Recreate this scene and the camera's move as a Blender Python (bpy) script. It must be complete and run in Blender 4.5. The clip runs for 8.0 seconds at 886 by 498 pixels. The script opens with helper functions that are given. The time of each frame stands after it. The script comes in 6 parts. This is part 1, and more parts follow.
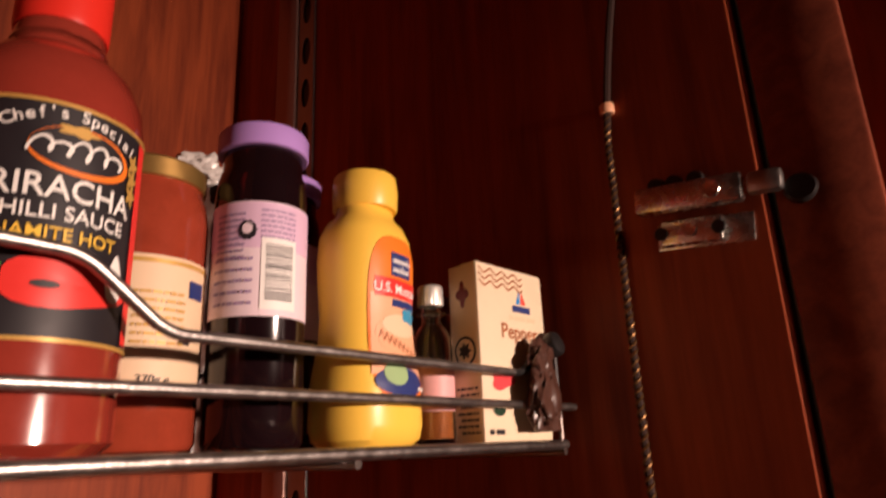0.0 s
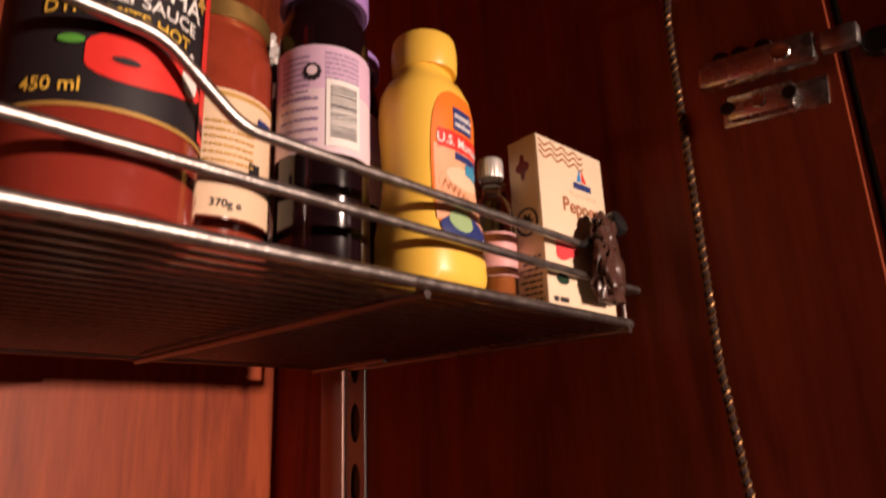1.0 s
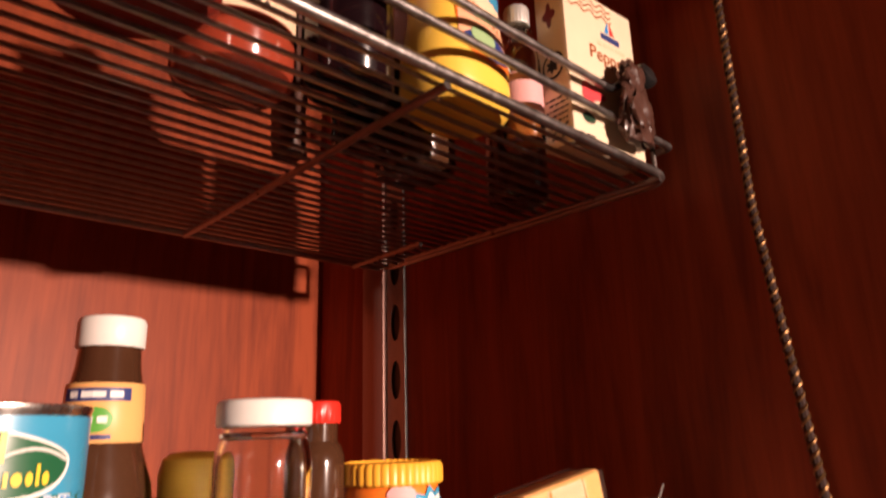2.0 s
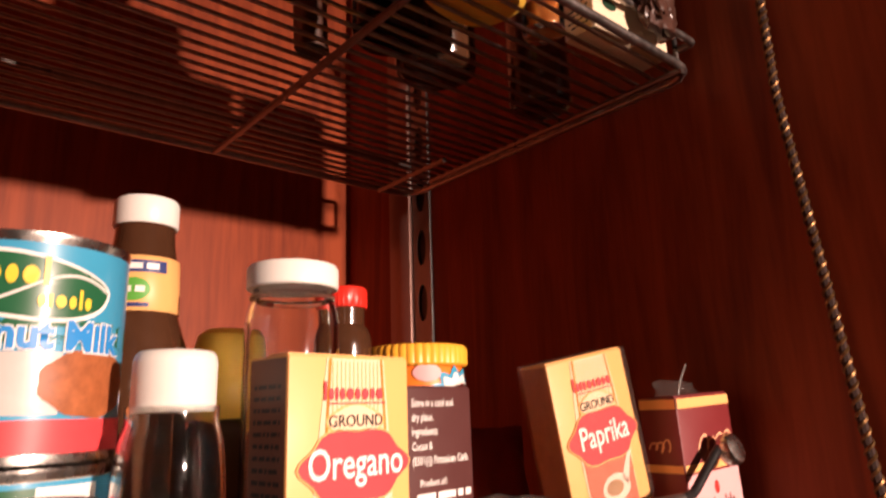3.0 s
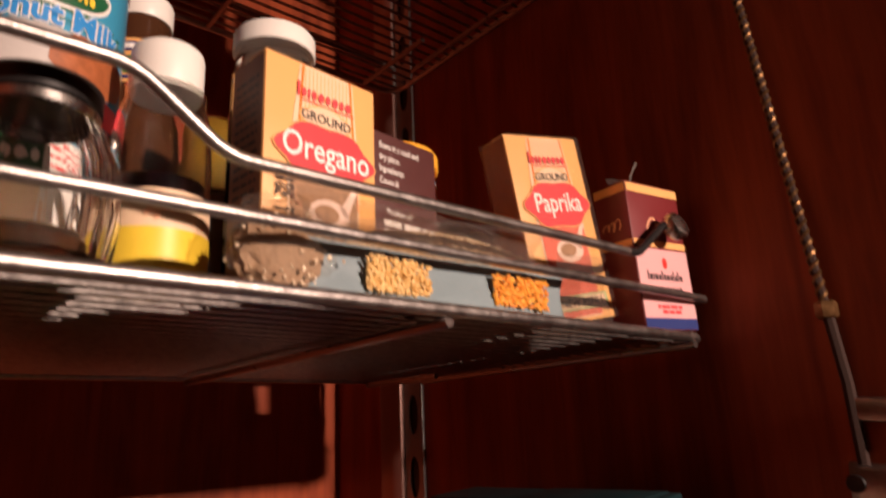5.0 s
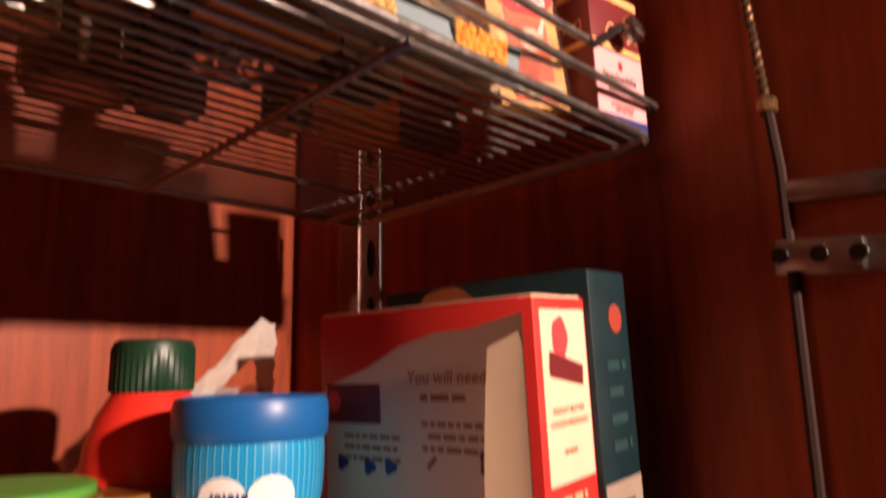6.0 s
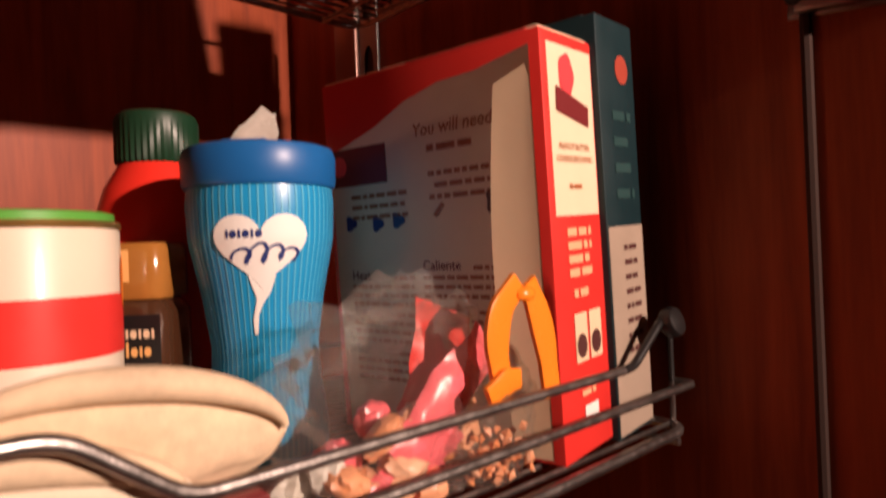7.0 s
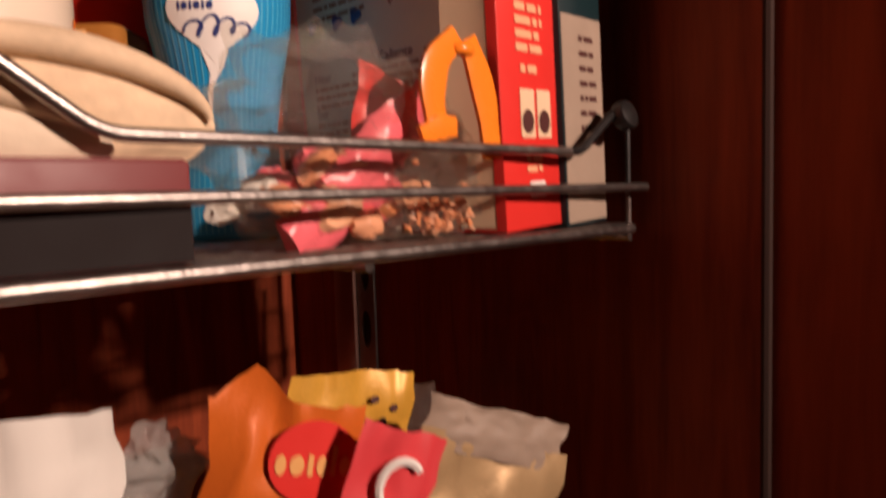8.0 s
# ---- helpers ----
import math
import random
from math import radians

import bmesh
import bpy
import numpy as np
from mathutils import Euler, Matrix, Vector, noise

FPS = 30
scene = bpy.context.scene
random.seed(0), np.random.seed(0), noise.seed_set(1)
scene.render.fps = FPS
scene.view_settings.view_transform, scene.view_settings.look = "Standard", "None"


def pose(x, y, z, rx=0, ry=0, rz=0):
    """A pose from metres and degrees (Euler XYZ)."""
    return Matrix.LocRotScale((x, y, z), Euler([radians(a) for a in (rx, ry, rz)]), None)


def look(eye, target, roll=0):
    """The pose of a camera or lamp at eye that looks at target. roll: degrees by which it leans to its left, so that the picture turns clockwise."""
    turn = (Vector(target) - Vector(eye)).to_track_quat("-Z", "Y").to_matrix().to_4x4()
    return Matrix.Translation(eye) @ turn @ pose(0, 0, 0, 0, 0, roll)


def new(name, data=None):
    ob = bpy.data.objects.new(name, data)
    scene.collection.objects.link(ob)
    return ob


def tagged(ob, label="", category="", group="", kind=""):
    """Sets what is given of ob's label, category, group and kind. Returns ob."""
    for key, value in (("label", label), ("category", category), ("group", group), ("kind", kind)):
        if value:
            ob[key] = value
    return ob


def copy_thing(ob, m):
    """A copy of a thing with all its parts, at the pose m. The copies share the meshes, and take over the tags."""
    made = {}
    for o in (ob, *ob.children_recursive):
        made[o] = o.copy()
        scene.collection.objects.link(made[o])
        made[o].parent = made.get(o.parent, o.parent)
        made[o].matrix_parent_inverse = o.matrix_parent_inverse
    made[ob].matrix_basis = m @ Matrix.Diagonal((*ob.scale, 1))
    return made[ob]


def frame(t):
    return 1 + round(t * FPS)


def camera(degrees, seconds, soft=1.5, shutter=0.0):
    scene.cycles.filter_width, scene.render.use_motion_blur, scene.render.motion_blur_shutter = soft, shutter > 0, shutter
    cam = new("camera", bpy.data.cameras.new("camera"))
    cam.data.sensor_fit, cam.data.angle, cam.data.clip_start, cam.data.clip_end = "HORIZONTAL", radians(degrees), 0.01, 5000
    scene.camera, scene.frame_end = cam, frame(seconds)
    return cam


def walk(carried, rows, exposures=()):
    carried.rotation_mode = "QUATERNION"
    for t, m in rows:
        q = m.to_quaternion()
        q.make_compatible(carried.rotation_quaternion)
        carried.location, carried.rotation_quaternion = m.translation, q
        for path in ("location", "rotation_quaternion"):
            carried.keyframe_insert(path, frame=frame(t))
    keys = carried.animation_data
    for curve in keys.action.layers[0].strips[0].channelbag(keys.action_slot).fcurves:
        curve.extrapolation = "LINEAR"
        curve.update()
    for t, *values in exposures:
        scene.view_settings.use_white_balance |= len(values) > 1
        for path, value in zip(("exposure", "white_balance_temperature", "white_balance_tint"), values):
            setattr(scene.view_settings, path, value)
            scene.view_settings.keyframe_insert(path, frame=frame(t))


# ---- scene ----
cam = camera(68.0, 8.0, soft=2.2, shutter=0.5)
PATH = [
    (0, (-0.115, -0.216, 0.978), (1.394, 0.961, 1.557), -2.4),
    (0.5, (-0.11, -0.199, 0.949), (1.365, 1.037, 1.494), -2.4),
    (1, (-0.107, -0.192, 0.913), (1.325, 1.093, 1.458), -2.3),
    (1.5, (-0.096, -0.191, 0.864), (1.28, 1.146, 1.428), -1.8),
    (1.7, (-0.093, -0.189, 0.844), (1.255, 1.177, 1.408), -1.7),
    (2.8, (-0.08, -0.187, 0.781), (1.205, 1.267, 1.266), -2.0),
    (3, (-0.082, -0.185, 0.77), (1.185, 1.286, 1.25), -2.0),
    (3.5, (-0.08, -0.189, 0.746), (1.145, 1.319, 1.219), -2.1),
    (4, (-0.077, -0.2, 0.723), (1.115, 1.337, 1.191), -2.3),
    (4.2, (-0.076, -0.202, 0.714), (1.105, 1.343, 1.184), -2.2),
    (5.3, (-0.07, -0.19, 0.61), (1.224, 1.231, 1.163), -2.5),
    (5.5, (-0.066, -0.188, 0.598), (1.247, 1.221, 1.136), -2.2),
    (6, (-0.069, -0.185, 0.543), (1.302, 1.222, 0.917), -1.1),
    (6.5, (-0.063, -0.181, 0.511), (1.319, 1.256, 0.665), -2.5),
    (7, (-0.069, -0.176, 0.476), (1.326, 1.257, 0.485), -2.2),
    (7.5, (-0.066, -0.175, 0.434), (1.347, 1.24, 0.406), -2.2),
    (8, (-0.054, -0.206, 0.391), (1.294, 1.263, 0.235), -1.9),
]
walk(cam, [(t, look(eye, target, roll)) for t, eye, target, roll in PATH],
     exposures=[(0, 0.22), (1.0, 0.2), (1.5, 0.42), (2.8, 0.7), (3.0, 0.62), (3.5, 0.18), (4.0, -0.08), (5.3, 0.25), (6.0, 0.7), (6.5, 0.52), (7.0, 0.42), (8, 0.1)])

# ---- light ----
world = bpy.data.worlds.new("room_glow")
scene.world = world
world.use_nodes = True
bg = world.node_tree.nodes["Background"]
bg.inputs["Color"].default_value = (1.0, 0.72, 0.5, 1)
bg.inputs["Strength"].default_value = 0.012

lamp = bpy.data.lights.new("kitchen_lamp", "AREA")
lamp.spread = radians(78)
lamp.shape, lamp.size, lamp.energy, lamp.color = "DISK", 0.05, 7.6, (1.0, 0.705, 0.58)
lamp_ob = new("kitchen_lamp_light", lamp)
lamp_ob.matrix_world = look((0.300, -1.55, 1.0), (0.1, 0.2, 0.66))

# ---- materials ----
def base_mat(name):
    m = bpy.data.materials.new(name)
    m.use_nodes = True
    nt = m.node_tree
    return m, nt, nt.nodes["Principled BSDF"]


def rgb(c):
    return (c[0], c[1], c[2], 1.0)


def plain(name, col, rough=0.5, metal=0.0, var=0.12, scale=60.0, bump=0.0, coat=0.0, trans=0.0, ior=1.45, fine=600.0):
    """Painted, printed or moulded surface: colour mottled at two scales, fine relief, uneven gloss."""
    m, nt, p = base_mat(name)
    tc = nt.nodes.new("ShaderNodeTexCoord")
    n1 = nt.nodes.new("ShaderNodeTexNoise")
    n1.inputs["Scale"].default_value, n1.inputs["Detail"].default_value = scale, 5.0
    n2 = nt.nodes.new("ShaderNodeTexNoise")
    n2.inputs["Scale"].default_value, n2.inputs["Detail"].default_value = fine, 3.0
    nt.links.new(tc.outputs["Object"], n1.inputs["Vector"])
    nt.links.new(tc.outputs["Object"], n2.inputs["Vector"])
    mx = nt.nodes.new("ShaderNodeMix")
    mx.data_type = "RGBA"
    mx.inputs["A"].default_value = rgb([c * (1 - var) for c in col])
    mx.inputs["B"].default_value = rgb([min(1, c * (1 + var)) for c in col])
    add = nt.nodes.new("ShaderNodeMath")
    add.operation = "MULTIPLY_ADD"
    add.inputs[1].default_value, add.inputs[2].default_value = 0.35, 0.0
    nt.links.new(n2.outputs["Fac"], add.inputs[0])
    s = nt.nodes.new("ShaderNodeMath")
    s.operation = "MULTIPLY_ADD"
    s.inputs[1].default_value = 0.8
    nt.links.new(n1.outputs["Fac"], s.inputs[0])
    nt.links.new(add.outputs[0], s.inputs[2])
    nt.links.new(s.outputs[0], mx.inputs["Factor"])
    nt.links.new(mx.outputs["Result"], p.inputs["Base Color"])
    r = nt.nodes.new("ShaderNodeMapRange")
    r.inputs["To Min"].default_value, r.inputs["To Max"].default_value = max(0.02, rough - 0.1), min(1, rough + 0.12)
    nt.links.new(n1.outputs["Fac"], r.inputs["Value"])
    nt.links.new(r.outputs["Result"], p.inputs["Roughness"])
    p.inputs["Metallic"].default_value = metal
    p.inputs["Coat Weight"].default_value = coat
    p.inputs["Coat Roughness"].default_value = 0.12
    p.inputs["Transmission Weight"].default_value = trans
    p.inputs["IOR"].default_value = ior
    if bump:
        b = nt.nodes.new("ShaderNodeBump")
        b.inputs["Strength"].default_value, b.inputs["Distance"].default_value = bump, 0.001
        nt.links.new(s.outputs[0], b.inputs["Height"])
        nt.links.new(b.outputs["Normal"], p.inputs["Normal"])
    return m


def wood(name, dark, light, rough=0.46, axis=2):
    """Mahogany-stained veneer with long grain along one axis."""
    m, nt, p = base_mat(name)
    tc = nt.nodes.new("ShaderNodeTexCoord")
    mp = nt.nodes.new("ShaderNodeMapping")
    sc = [26.0, 26.0, 26.0]
    sc[axis] = 2.2
    mp.inputs["Scale"].default_value = sc
    nt.links.new(tc.outputs["Object"], mp.inputs["Vector"])
    n1 = nt.nodes.new("ShaderNodeTexNoise")
    n1.inputs["Scale"].default_value, n1.inputs["Detail"].default_value, n1.inputs["Distortion"].default_value = 1.6, 6.0, 1.2
    nt.links.new(mp.outputs["Vector"], n1.inputs["Vector"])
    n2 = nt.nodes.new("ShaderNodeTexNoise")
    n2.inputs["Scale"].default_value, n2.inputs["Detail"].default_value = 14.0, 6.0
    nt.links.new(mp.outputs["Vector"], n2.inputs["Vector"])
    n3 = nt.nodes.new("ShaderNodeTexNoise")
    n3.inputs["Scale"].default_value = 5.0
    nt.links.new(tc.outputs["Object"], n3.inputs["Vector"])
    a = nt.nodes.new("ShaderNodeMath")
    a.operation = "MULTIPLY_ADD"
    a.inputs[1].default_value = 0.32
    nt.links.new(n2.outputs["Fac"], a.inputs[0])
    nt.links.new(n1.outputs["Fac"], a.inputs[2])
    b = nt.nodes.new("ShaderNodeMath")
    b.operation = "MULTIPLY_ADD"
    b.inputs[1].default_value = 0.3
    nt.links.new(n3.outputs["Fac"], b.inputs[0])
    nt.links.new(a.outputs[0], b.inputs[2])
    cr = nt.nodes.new("ShaderNodeValToRGB")
    cr.color_ramp.elements[0].position, cr.color_ramp.elements[0].color = 0.40, rgb(dark)
    cr.color_ramp.elements[1].position, cr.color_ramp.elements[1].color = 1.1, rgb(light)
    nt.links.new(b.outputs[0], cr.inputs["Fac"])
    nt.links.new(cr.outputs["Color"], p.inputs["Base Color"])
    p.inputs["Roughness"].default_value = rough
    p.inputs["Specular IOR Level"].default_value = 0.14
    p.inputs["Coat Weight"].default_value = 0.02
    p.inputs["Coat Roughness"].default_value = 0.3
    bp = nt.nodes.new("ShaderNodeBump")
    bp.inputs["Strength"].default_value, bp.inputs["Distance"].default_value = 0.12, 0.0006
    nt.links.new(a.outputs[0], bp.inputs["Height"])
    nt.links.new(bp.outputs["Normal"], p.inputs["Normal"])
    return m


def glass(name, col=(1, 1, 1), rough=0.03, ior=1.45, smudge=0.05):
    m, nt, p = base_mat(name)
    p.inputs["Base Color"].default_value = rgb(col)
    p.inputs["Transmission Weight"].default_value = 1.0
    p.inputs["IOR"].default_value = ior
    n = nt.nodes.new("ShaderNodeTexNoise")
    n.inputs["Scale"].default_value = 90.0
    r = nt.nodes.new("ShaderNodeMapRange")
    r.inputs["To Min"].default_value, r.inputs["To Max"].default_value = rough, rough + smudge
    nt.links.new(n.outputs["Fac"], r.inputs["Value"])
    nt.links.new(r.outputs["Result"], p.inputs["Roughness"])
    return m


def film(name, col=(1, 1, 1), alpha=0.10, rough=0.12, gloss=0.075):
    """Thin wrapping film: see-through, with creased gloss and a little haze."""
    m, nt, p = base_mat(name)
    nt.nodes.remove(p)
    n = nt.nodes.new("ShaderNodeTexNoise")
    n.inputs["Scale"].default_value, n.inputs["Detail"].default_value = 150.0, 4.0
    b = nt.nodes.new("ShaderNodeBump")
    b.inputs["Strength"].default_value, b.inputs["Distance"].default_value = 0.6, 0.003
    nt.links.new(n.outputs["Fac"], b.inputs["Height"])
    gl = nt.nodes.new("ShaderNodeBsdfGlossy")
    gl.inputs["Roughness"].default_value = rough
    df = nt.nodes.new("ShaderNodeBsdfDiffuse")
    df.inputs["Color"].default_value = rgb(col)
    tr = nt.nodes.new("ShaderNodeBsdfTransparent")
    tr.inputs["Color"].default_value = (0.97, 0.96, 0.94, 1)
    for s in (gl, df):
        nt.links.new(b.outputs["Normal"], s.inputs["Normal"])
    m1 = nt.nodes.new("ShaderNodeMixShader")
    m1.inputs[0].default_value = alpha
    nt.links.new(tr.outputs[0], m1.inputs[1])
    nt.links.new(df.outputs[0], m1.inputs[2])
    m2 = nt.nodes.new("ShaderNodeMixShader")
    m2.inputs[0].default_value = gloss
    nt.links.new(m1.outputs[0], m2.inputs[1])
    nt.links.new(gl.outputs[0], m2.inputs[2])
    nt.links.new(m2.outputs[0], nt.nodes["Material Output"].inputs["Surface"])
    return m


def island(name, c0, c1, rough=0.6):
    """Seeds, nuts and crumbs: each piece its own tint."""
    m, nt, p = base_mat(name)
    g = nt.nodes.new("ShaderNodeNewGeometry")
    mx = nt.nodes.new("ShaderNodeMix")
    mx.data_type = "RGBA"
    mx.inputs["A"].default_value, mx.inputs["B"].default_value = rgb(c0), rgb(c1)
    nt.links.new(g.outputs["Random Per Island"], mx.inputs["Factor"])
    nt.links.new(mx.outputs["Result"], p.inputs["Base Color"])
    p.inputs["Roughness"].default_value = rough
    return m


WOOD = wood("mahogany_veneer", (0.110, 0.020, 0.012), (0.35, 0.070, 0.025))
WOODX = wood("mahogany_veneer_across", (0.09, 0.019, 0.013), (0.26, 0.062, 0.032), axis=0)
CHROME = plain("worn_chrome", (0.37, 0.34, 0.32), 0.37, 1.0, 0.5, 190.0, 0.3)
DARKCHROME = plain("dark_mottled_metal", (0.22, 0.185, 0.17), 0.3, 0.9, 0.5, 90.0, 0.3)
STEEL = plain("nickel_steel", (0.6, 0.57, 0.53), 0.25, 1.0, 0.15, 200.0, 0.1)
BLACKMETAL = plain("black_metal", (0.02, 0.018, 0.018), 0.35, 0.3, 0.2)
DULLSTEEL = plain("dull_grey_steel", (0.30, 0.28, 0.27), 0.42, 0.85, 0.25, 120.0)
UPRIGHTBROWN = plain("brown_painted_strip", (0.30, 0.17, 0.14), 0.38, 0.5, 0.2, 40.0)
BAGBROWN = plain("glossy_brown_bag_film", (0.062, 0.027, 0.019), 0.36, 0.0, 0.5, 90.0, 0.3, 0.1)
SHADEDCORD = plain("shaded_cord_sleeve", (0.030, 0.013, 0.009), 0.9, 0.0, 0.3, 120.0)
BRASS = plain("dull_brass", (0.19, 0.10, 0.042), 0.45, 0.9, 0.5, 160.0, 0.5)
BLACK = plain("black_plastic", (0.012, 0.011, 0.011), 0.35, 0.0, 0.2)
INK = plain("black_ink", (0.015, 0.012, 0.015), 0.5)
WHITE = plain("white_plastic", (0.80, 0.78, 0.72), 0.4, 0.0, 0.05, 60.0, 0.05)
WHITEINK = plain("white_ink", (0.82, 0.8, 0.76), 0.5, 0.0, 0.04)
CREAMTIN = plain("cream_enamelled_tin", (0.78, 0.66, 0.52), 0.38, 0.0, 0.06, 30.0, coat=0.3)
CREAM = plain("cream_paper", (0.76, 0.56, 0.37), 0.55, 0.0, 0.06)
ORANGEGLOSS = plain("orange_plastic", (0.88, 0.24, 0.02), 0.25, 0.0, 0.05)
BEIGECARD = plain("beige_card", (0.74, 0.60, 0.42), 0.6, 0.0, 0.06, 80.0, 0.08)
LIDAMBER = plain("amber_yellow_plastic", (0.85, 0.42, 0.04), 0.36, 0.0, 0.05)
YELLOW = plain("mustard_yellow_plastic", (0.84, 0.54, 0.075), 0.34, 0.0, 0.05, 50.0, 0.03)
CHILLI = plain("chilli_sauce_in_plastic", (0.25, 0.032, 0.020), 0.16, 0.0, 0.2, 70.0, 0.03, 0.9)
REDCAP = plain("red_plastic", (0.70, 0.030, 0.018), 0.32, 0.0, 0.06)
REDINK = plain("red_ink", (0.72, 0.035, 0.028), 0.4, 0.0, 0.05)
CRIMSON = plain("crimson_ink", (0.68, 0.06, 0.07), 0.4, 0.0, 0.05)
ORANGE = plain("orange_ink", (0.85, 0.20, 0.02), 0.4, 0.0, 0.06)
LABELYELLOW = plain("yellow_ink", (0.80, 0.58, 0.05), 0.4)
AMBERINK = plain("amber_ink", (0.80, 0.43, 0.15), 0.42, 0.0, 0.05)
GOLD = plain("gold_lid", (0.62, 0.38, 0.12), 0.3, 0.85, 0.12)
GOLDINK = plain("gold_ink", (0.55, 0.33, 0.08), 0.4, 0.2, 0.15)
LILAC = plain("lilac_plastic", (0.42, 0.25, 0.62), 0.32, 0.0, 0.05)
LILACPAPER = plain("lilac_paper", (0.66, 0.46, 0.62), 0.5, 0.0, 0.05)
LILACPALE = plain("pale_lilac_paper", (0.76, 0.62, 0.68), 0.5, 0.0, 0.05)
DARKJUICE = plain("dark_cordial_in_glass", (0.008, 0.003, 0.004), 0.10, 0.0, 0.2, 60.0, 0.0, 0.2)
TOMATO = plain("tomato_paste_in_glass", (0.27, 0.042, 0.02), 0.12, 0.0, 0.25, 120.0, 0.0, 0.8)
BROWNSAUCE = plain("brown_sauce_in_glass", (0.06, 0.025, 0.012), 0.12, 0.0, 0.3, 60.0, 0.0, 0.8)
NAVY = plain("navy_ink", (0.02, 0.035, 0.16), 0.45, 0.0, 0.08)
SKY = plain("sky_blue_ink", (0.05, 0.32, 0.52), 0.34, 0.0, 0.06, coat=0.6)
LETTERBLUE = plain("bright_blue_ink", (0.03, 0.25, 0.62), 0.4, 0.0, 0.05)
GREEN = plain("deep_green_ink", (0.015, 0.11, 0.045), 0.36, 0.0, 0.08, coat=0.6)
LEAF = plain("leaf_green_ink", (0.10, 0.36, 0.05), 0.42, 0.0, 0.08)
MINT = plain("pale_green_ink", (0.30, 0.45, 0.22), 0.42)
DARKGREEN = plain("dark_green_plastic", (0.008, 0.035, 0.016), 0.4, 0.0, 0.1)
BROWN = plain("dark_brown_card", (0.075, 0.022, 0.020), 0.55, 0.0, 0.1, 80.0, 0.06)
SPICE = plain("ground_spice_print", (0.30, 0.17, 0.09), 0.6, 0.0, 0.6, 300.0, 0.1)
SIDEBROWN = plain("brown_side_print", (0.17, 0.075, 0.045), 0.55, 0.0, 0.2, 80.0)
SPOONPINK = plain("pale_wooden_spoon_print", (0.74, 0.56, 0.46), 0.5)
PAPRIKARED = plain("paprika_print", (0.62, 0.13, 0.08), 0.5, 0.0, 0.35, 260.0)
LILACINK = plain("grey_lilac_ink", (0.30, 0.21, 0.36), 0.5)
COCONUT = plain("coconut_husk_print", (0.32, 0.10, 0.035), 0.45, 0.0, 0.55, 260.0)
PEACH = plain("peach_ink", (0.80, 0.42, 0.24), 0.45, 0.0, 0.12)
PINK = plain("pink_paper", (0.72, 0.38, 0.38), 0.5, 0.0, 0.05)
HOTPINK = plain("hot_pink_wrapper", (0.80, 0.15, 0.18), 0.28, 0.0, 0.12, 80.0, 0.2)
MAROON = plain("maroon_card", (0.16, 0.018, 0.020), 0.45, 0.0, 0.08)
SHADEDRED = plain("shaded_red_ink", (0.34, 0.05, 0.03), 0.5)
DIMTEAL = plain("dim_teal_ink", (0.02, 0.055, 0.055), 0.45)
GREYCARD = plain("grey_and_shaded_card", (0.34, 0.26, 0.20), 0.55, 0.0, 0.15, 60.0)
TEAL = plain("dark_teal_card", (0.005, 0.021, 0.026), 0.45, 0.0, 0.12)
CREAMERBLUE = plain("creamer_blue_sleeve", (0.012, 0.27, 0.56), 0.3, 0.0, 0.05)
CREAMERSTRIPE = plain("pale_blue_stripe", (0.10, 0.44, 0.66), 0.3, 0.0, 0.05)
CREAMERLID = plain("blue_plastic_lid", (0.010, 0.11, 0.34), 0.36, 0.0, 0.06)
BREADPALE = plain("pale_flatbread", (0.74, 0.62, 0.47), 0.7, 0.0, 0.20, 40.0, 0.6, fine=260.0)
BREAD = plain("cream_flatbread", (0.68, 0.52, 0.35), 0.75, 0.0, 0.45, 34.0, 0.7, fine=260.0)
KRAFT = plain("beige_foil_pouch", (0.55, 0.38, 0.20), 0.35, 0.3, 0.15, 50.0, 0.3)
ORANGEFOIL = plain("orange_foil_pouch", (0.62, 0.14, 0.02), 0.3, 0.1, 0.2, 50.0, 0.3)
YELLOWFOIL = plain("yellow_foil_pouch", (0.66, 0.36, 0.05), 0.35, 0.1, 0.3, 50.0, 0.3)
GREYBLUE = plain("grey_blue_film_print", (0.20, 0.26, 0.28), 0.3, 0.0, 0.12, 60.0, 0.2)
AMBERGLASS = plain("amber_jar", (0.34, 0.14, 0.03), 0.15, 0.0, 0.2, 60.0, 0.0, 0.6)
GLASS = glass("clear_glass", (0.97, 0.97, 0.95), 0.02, 1.42)
COCONUTFLESH = plain("coconut_flesh_print", (0.52, 0.49, 0.46), 0.36, 0.0, 0.12, 40.0, coat=0.6)
AMBERLIQUID = plain("amber_essence", (0.42, 0.13, 0.03), 0.15, 0.0, 0.15, 60.0)
ALUMINIUM = plain("matt_aluminium_cap", (0.72, 0.70, 0.66), 0.38, 0.6, 0.1, 120.0)
MATTBLACK = plain("matt_black_print", (0.012, 0.008, 0.008), 0.85, 0.0, 0.3)
BROWNSEED = plain("packed_brown_seeds", (0.34, 0.22, 0.13), 0.7, 0.0, 0.4, 420.0, 0.9, fine=900.0)
SEEDMASS = plain("packed_pale_seeds", (0.66, 0.51, 0.34), 0.7, 0.0, 0.35, 420.0, 0.9, fine=900.0)
FILM = film("clear_film", (0.9, 0.86, 0.8), 0.025, 0.06, 0.09)
FILMTIGHT = film("tight_clear_wrap", (0.9, 0.86, 0.8), 0.02, 0.08, 0.05)
FILMDENSE = film("cloudy_film", (0.85, 0.8, 0.75), 0.22, 0.2, 0.13)
FILMCLOUD = film("milky_crinkled_film", (0.8, 0.78, 0.74), 0.34, 0.16, 0.2)
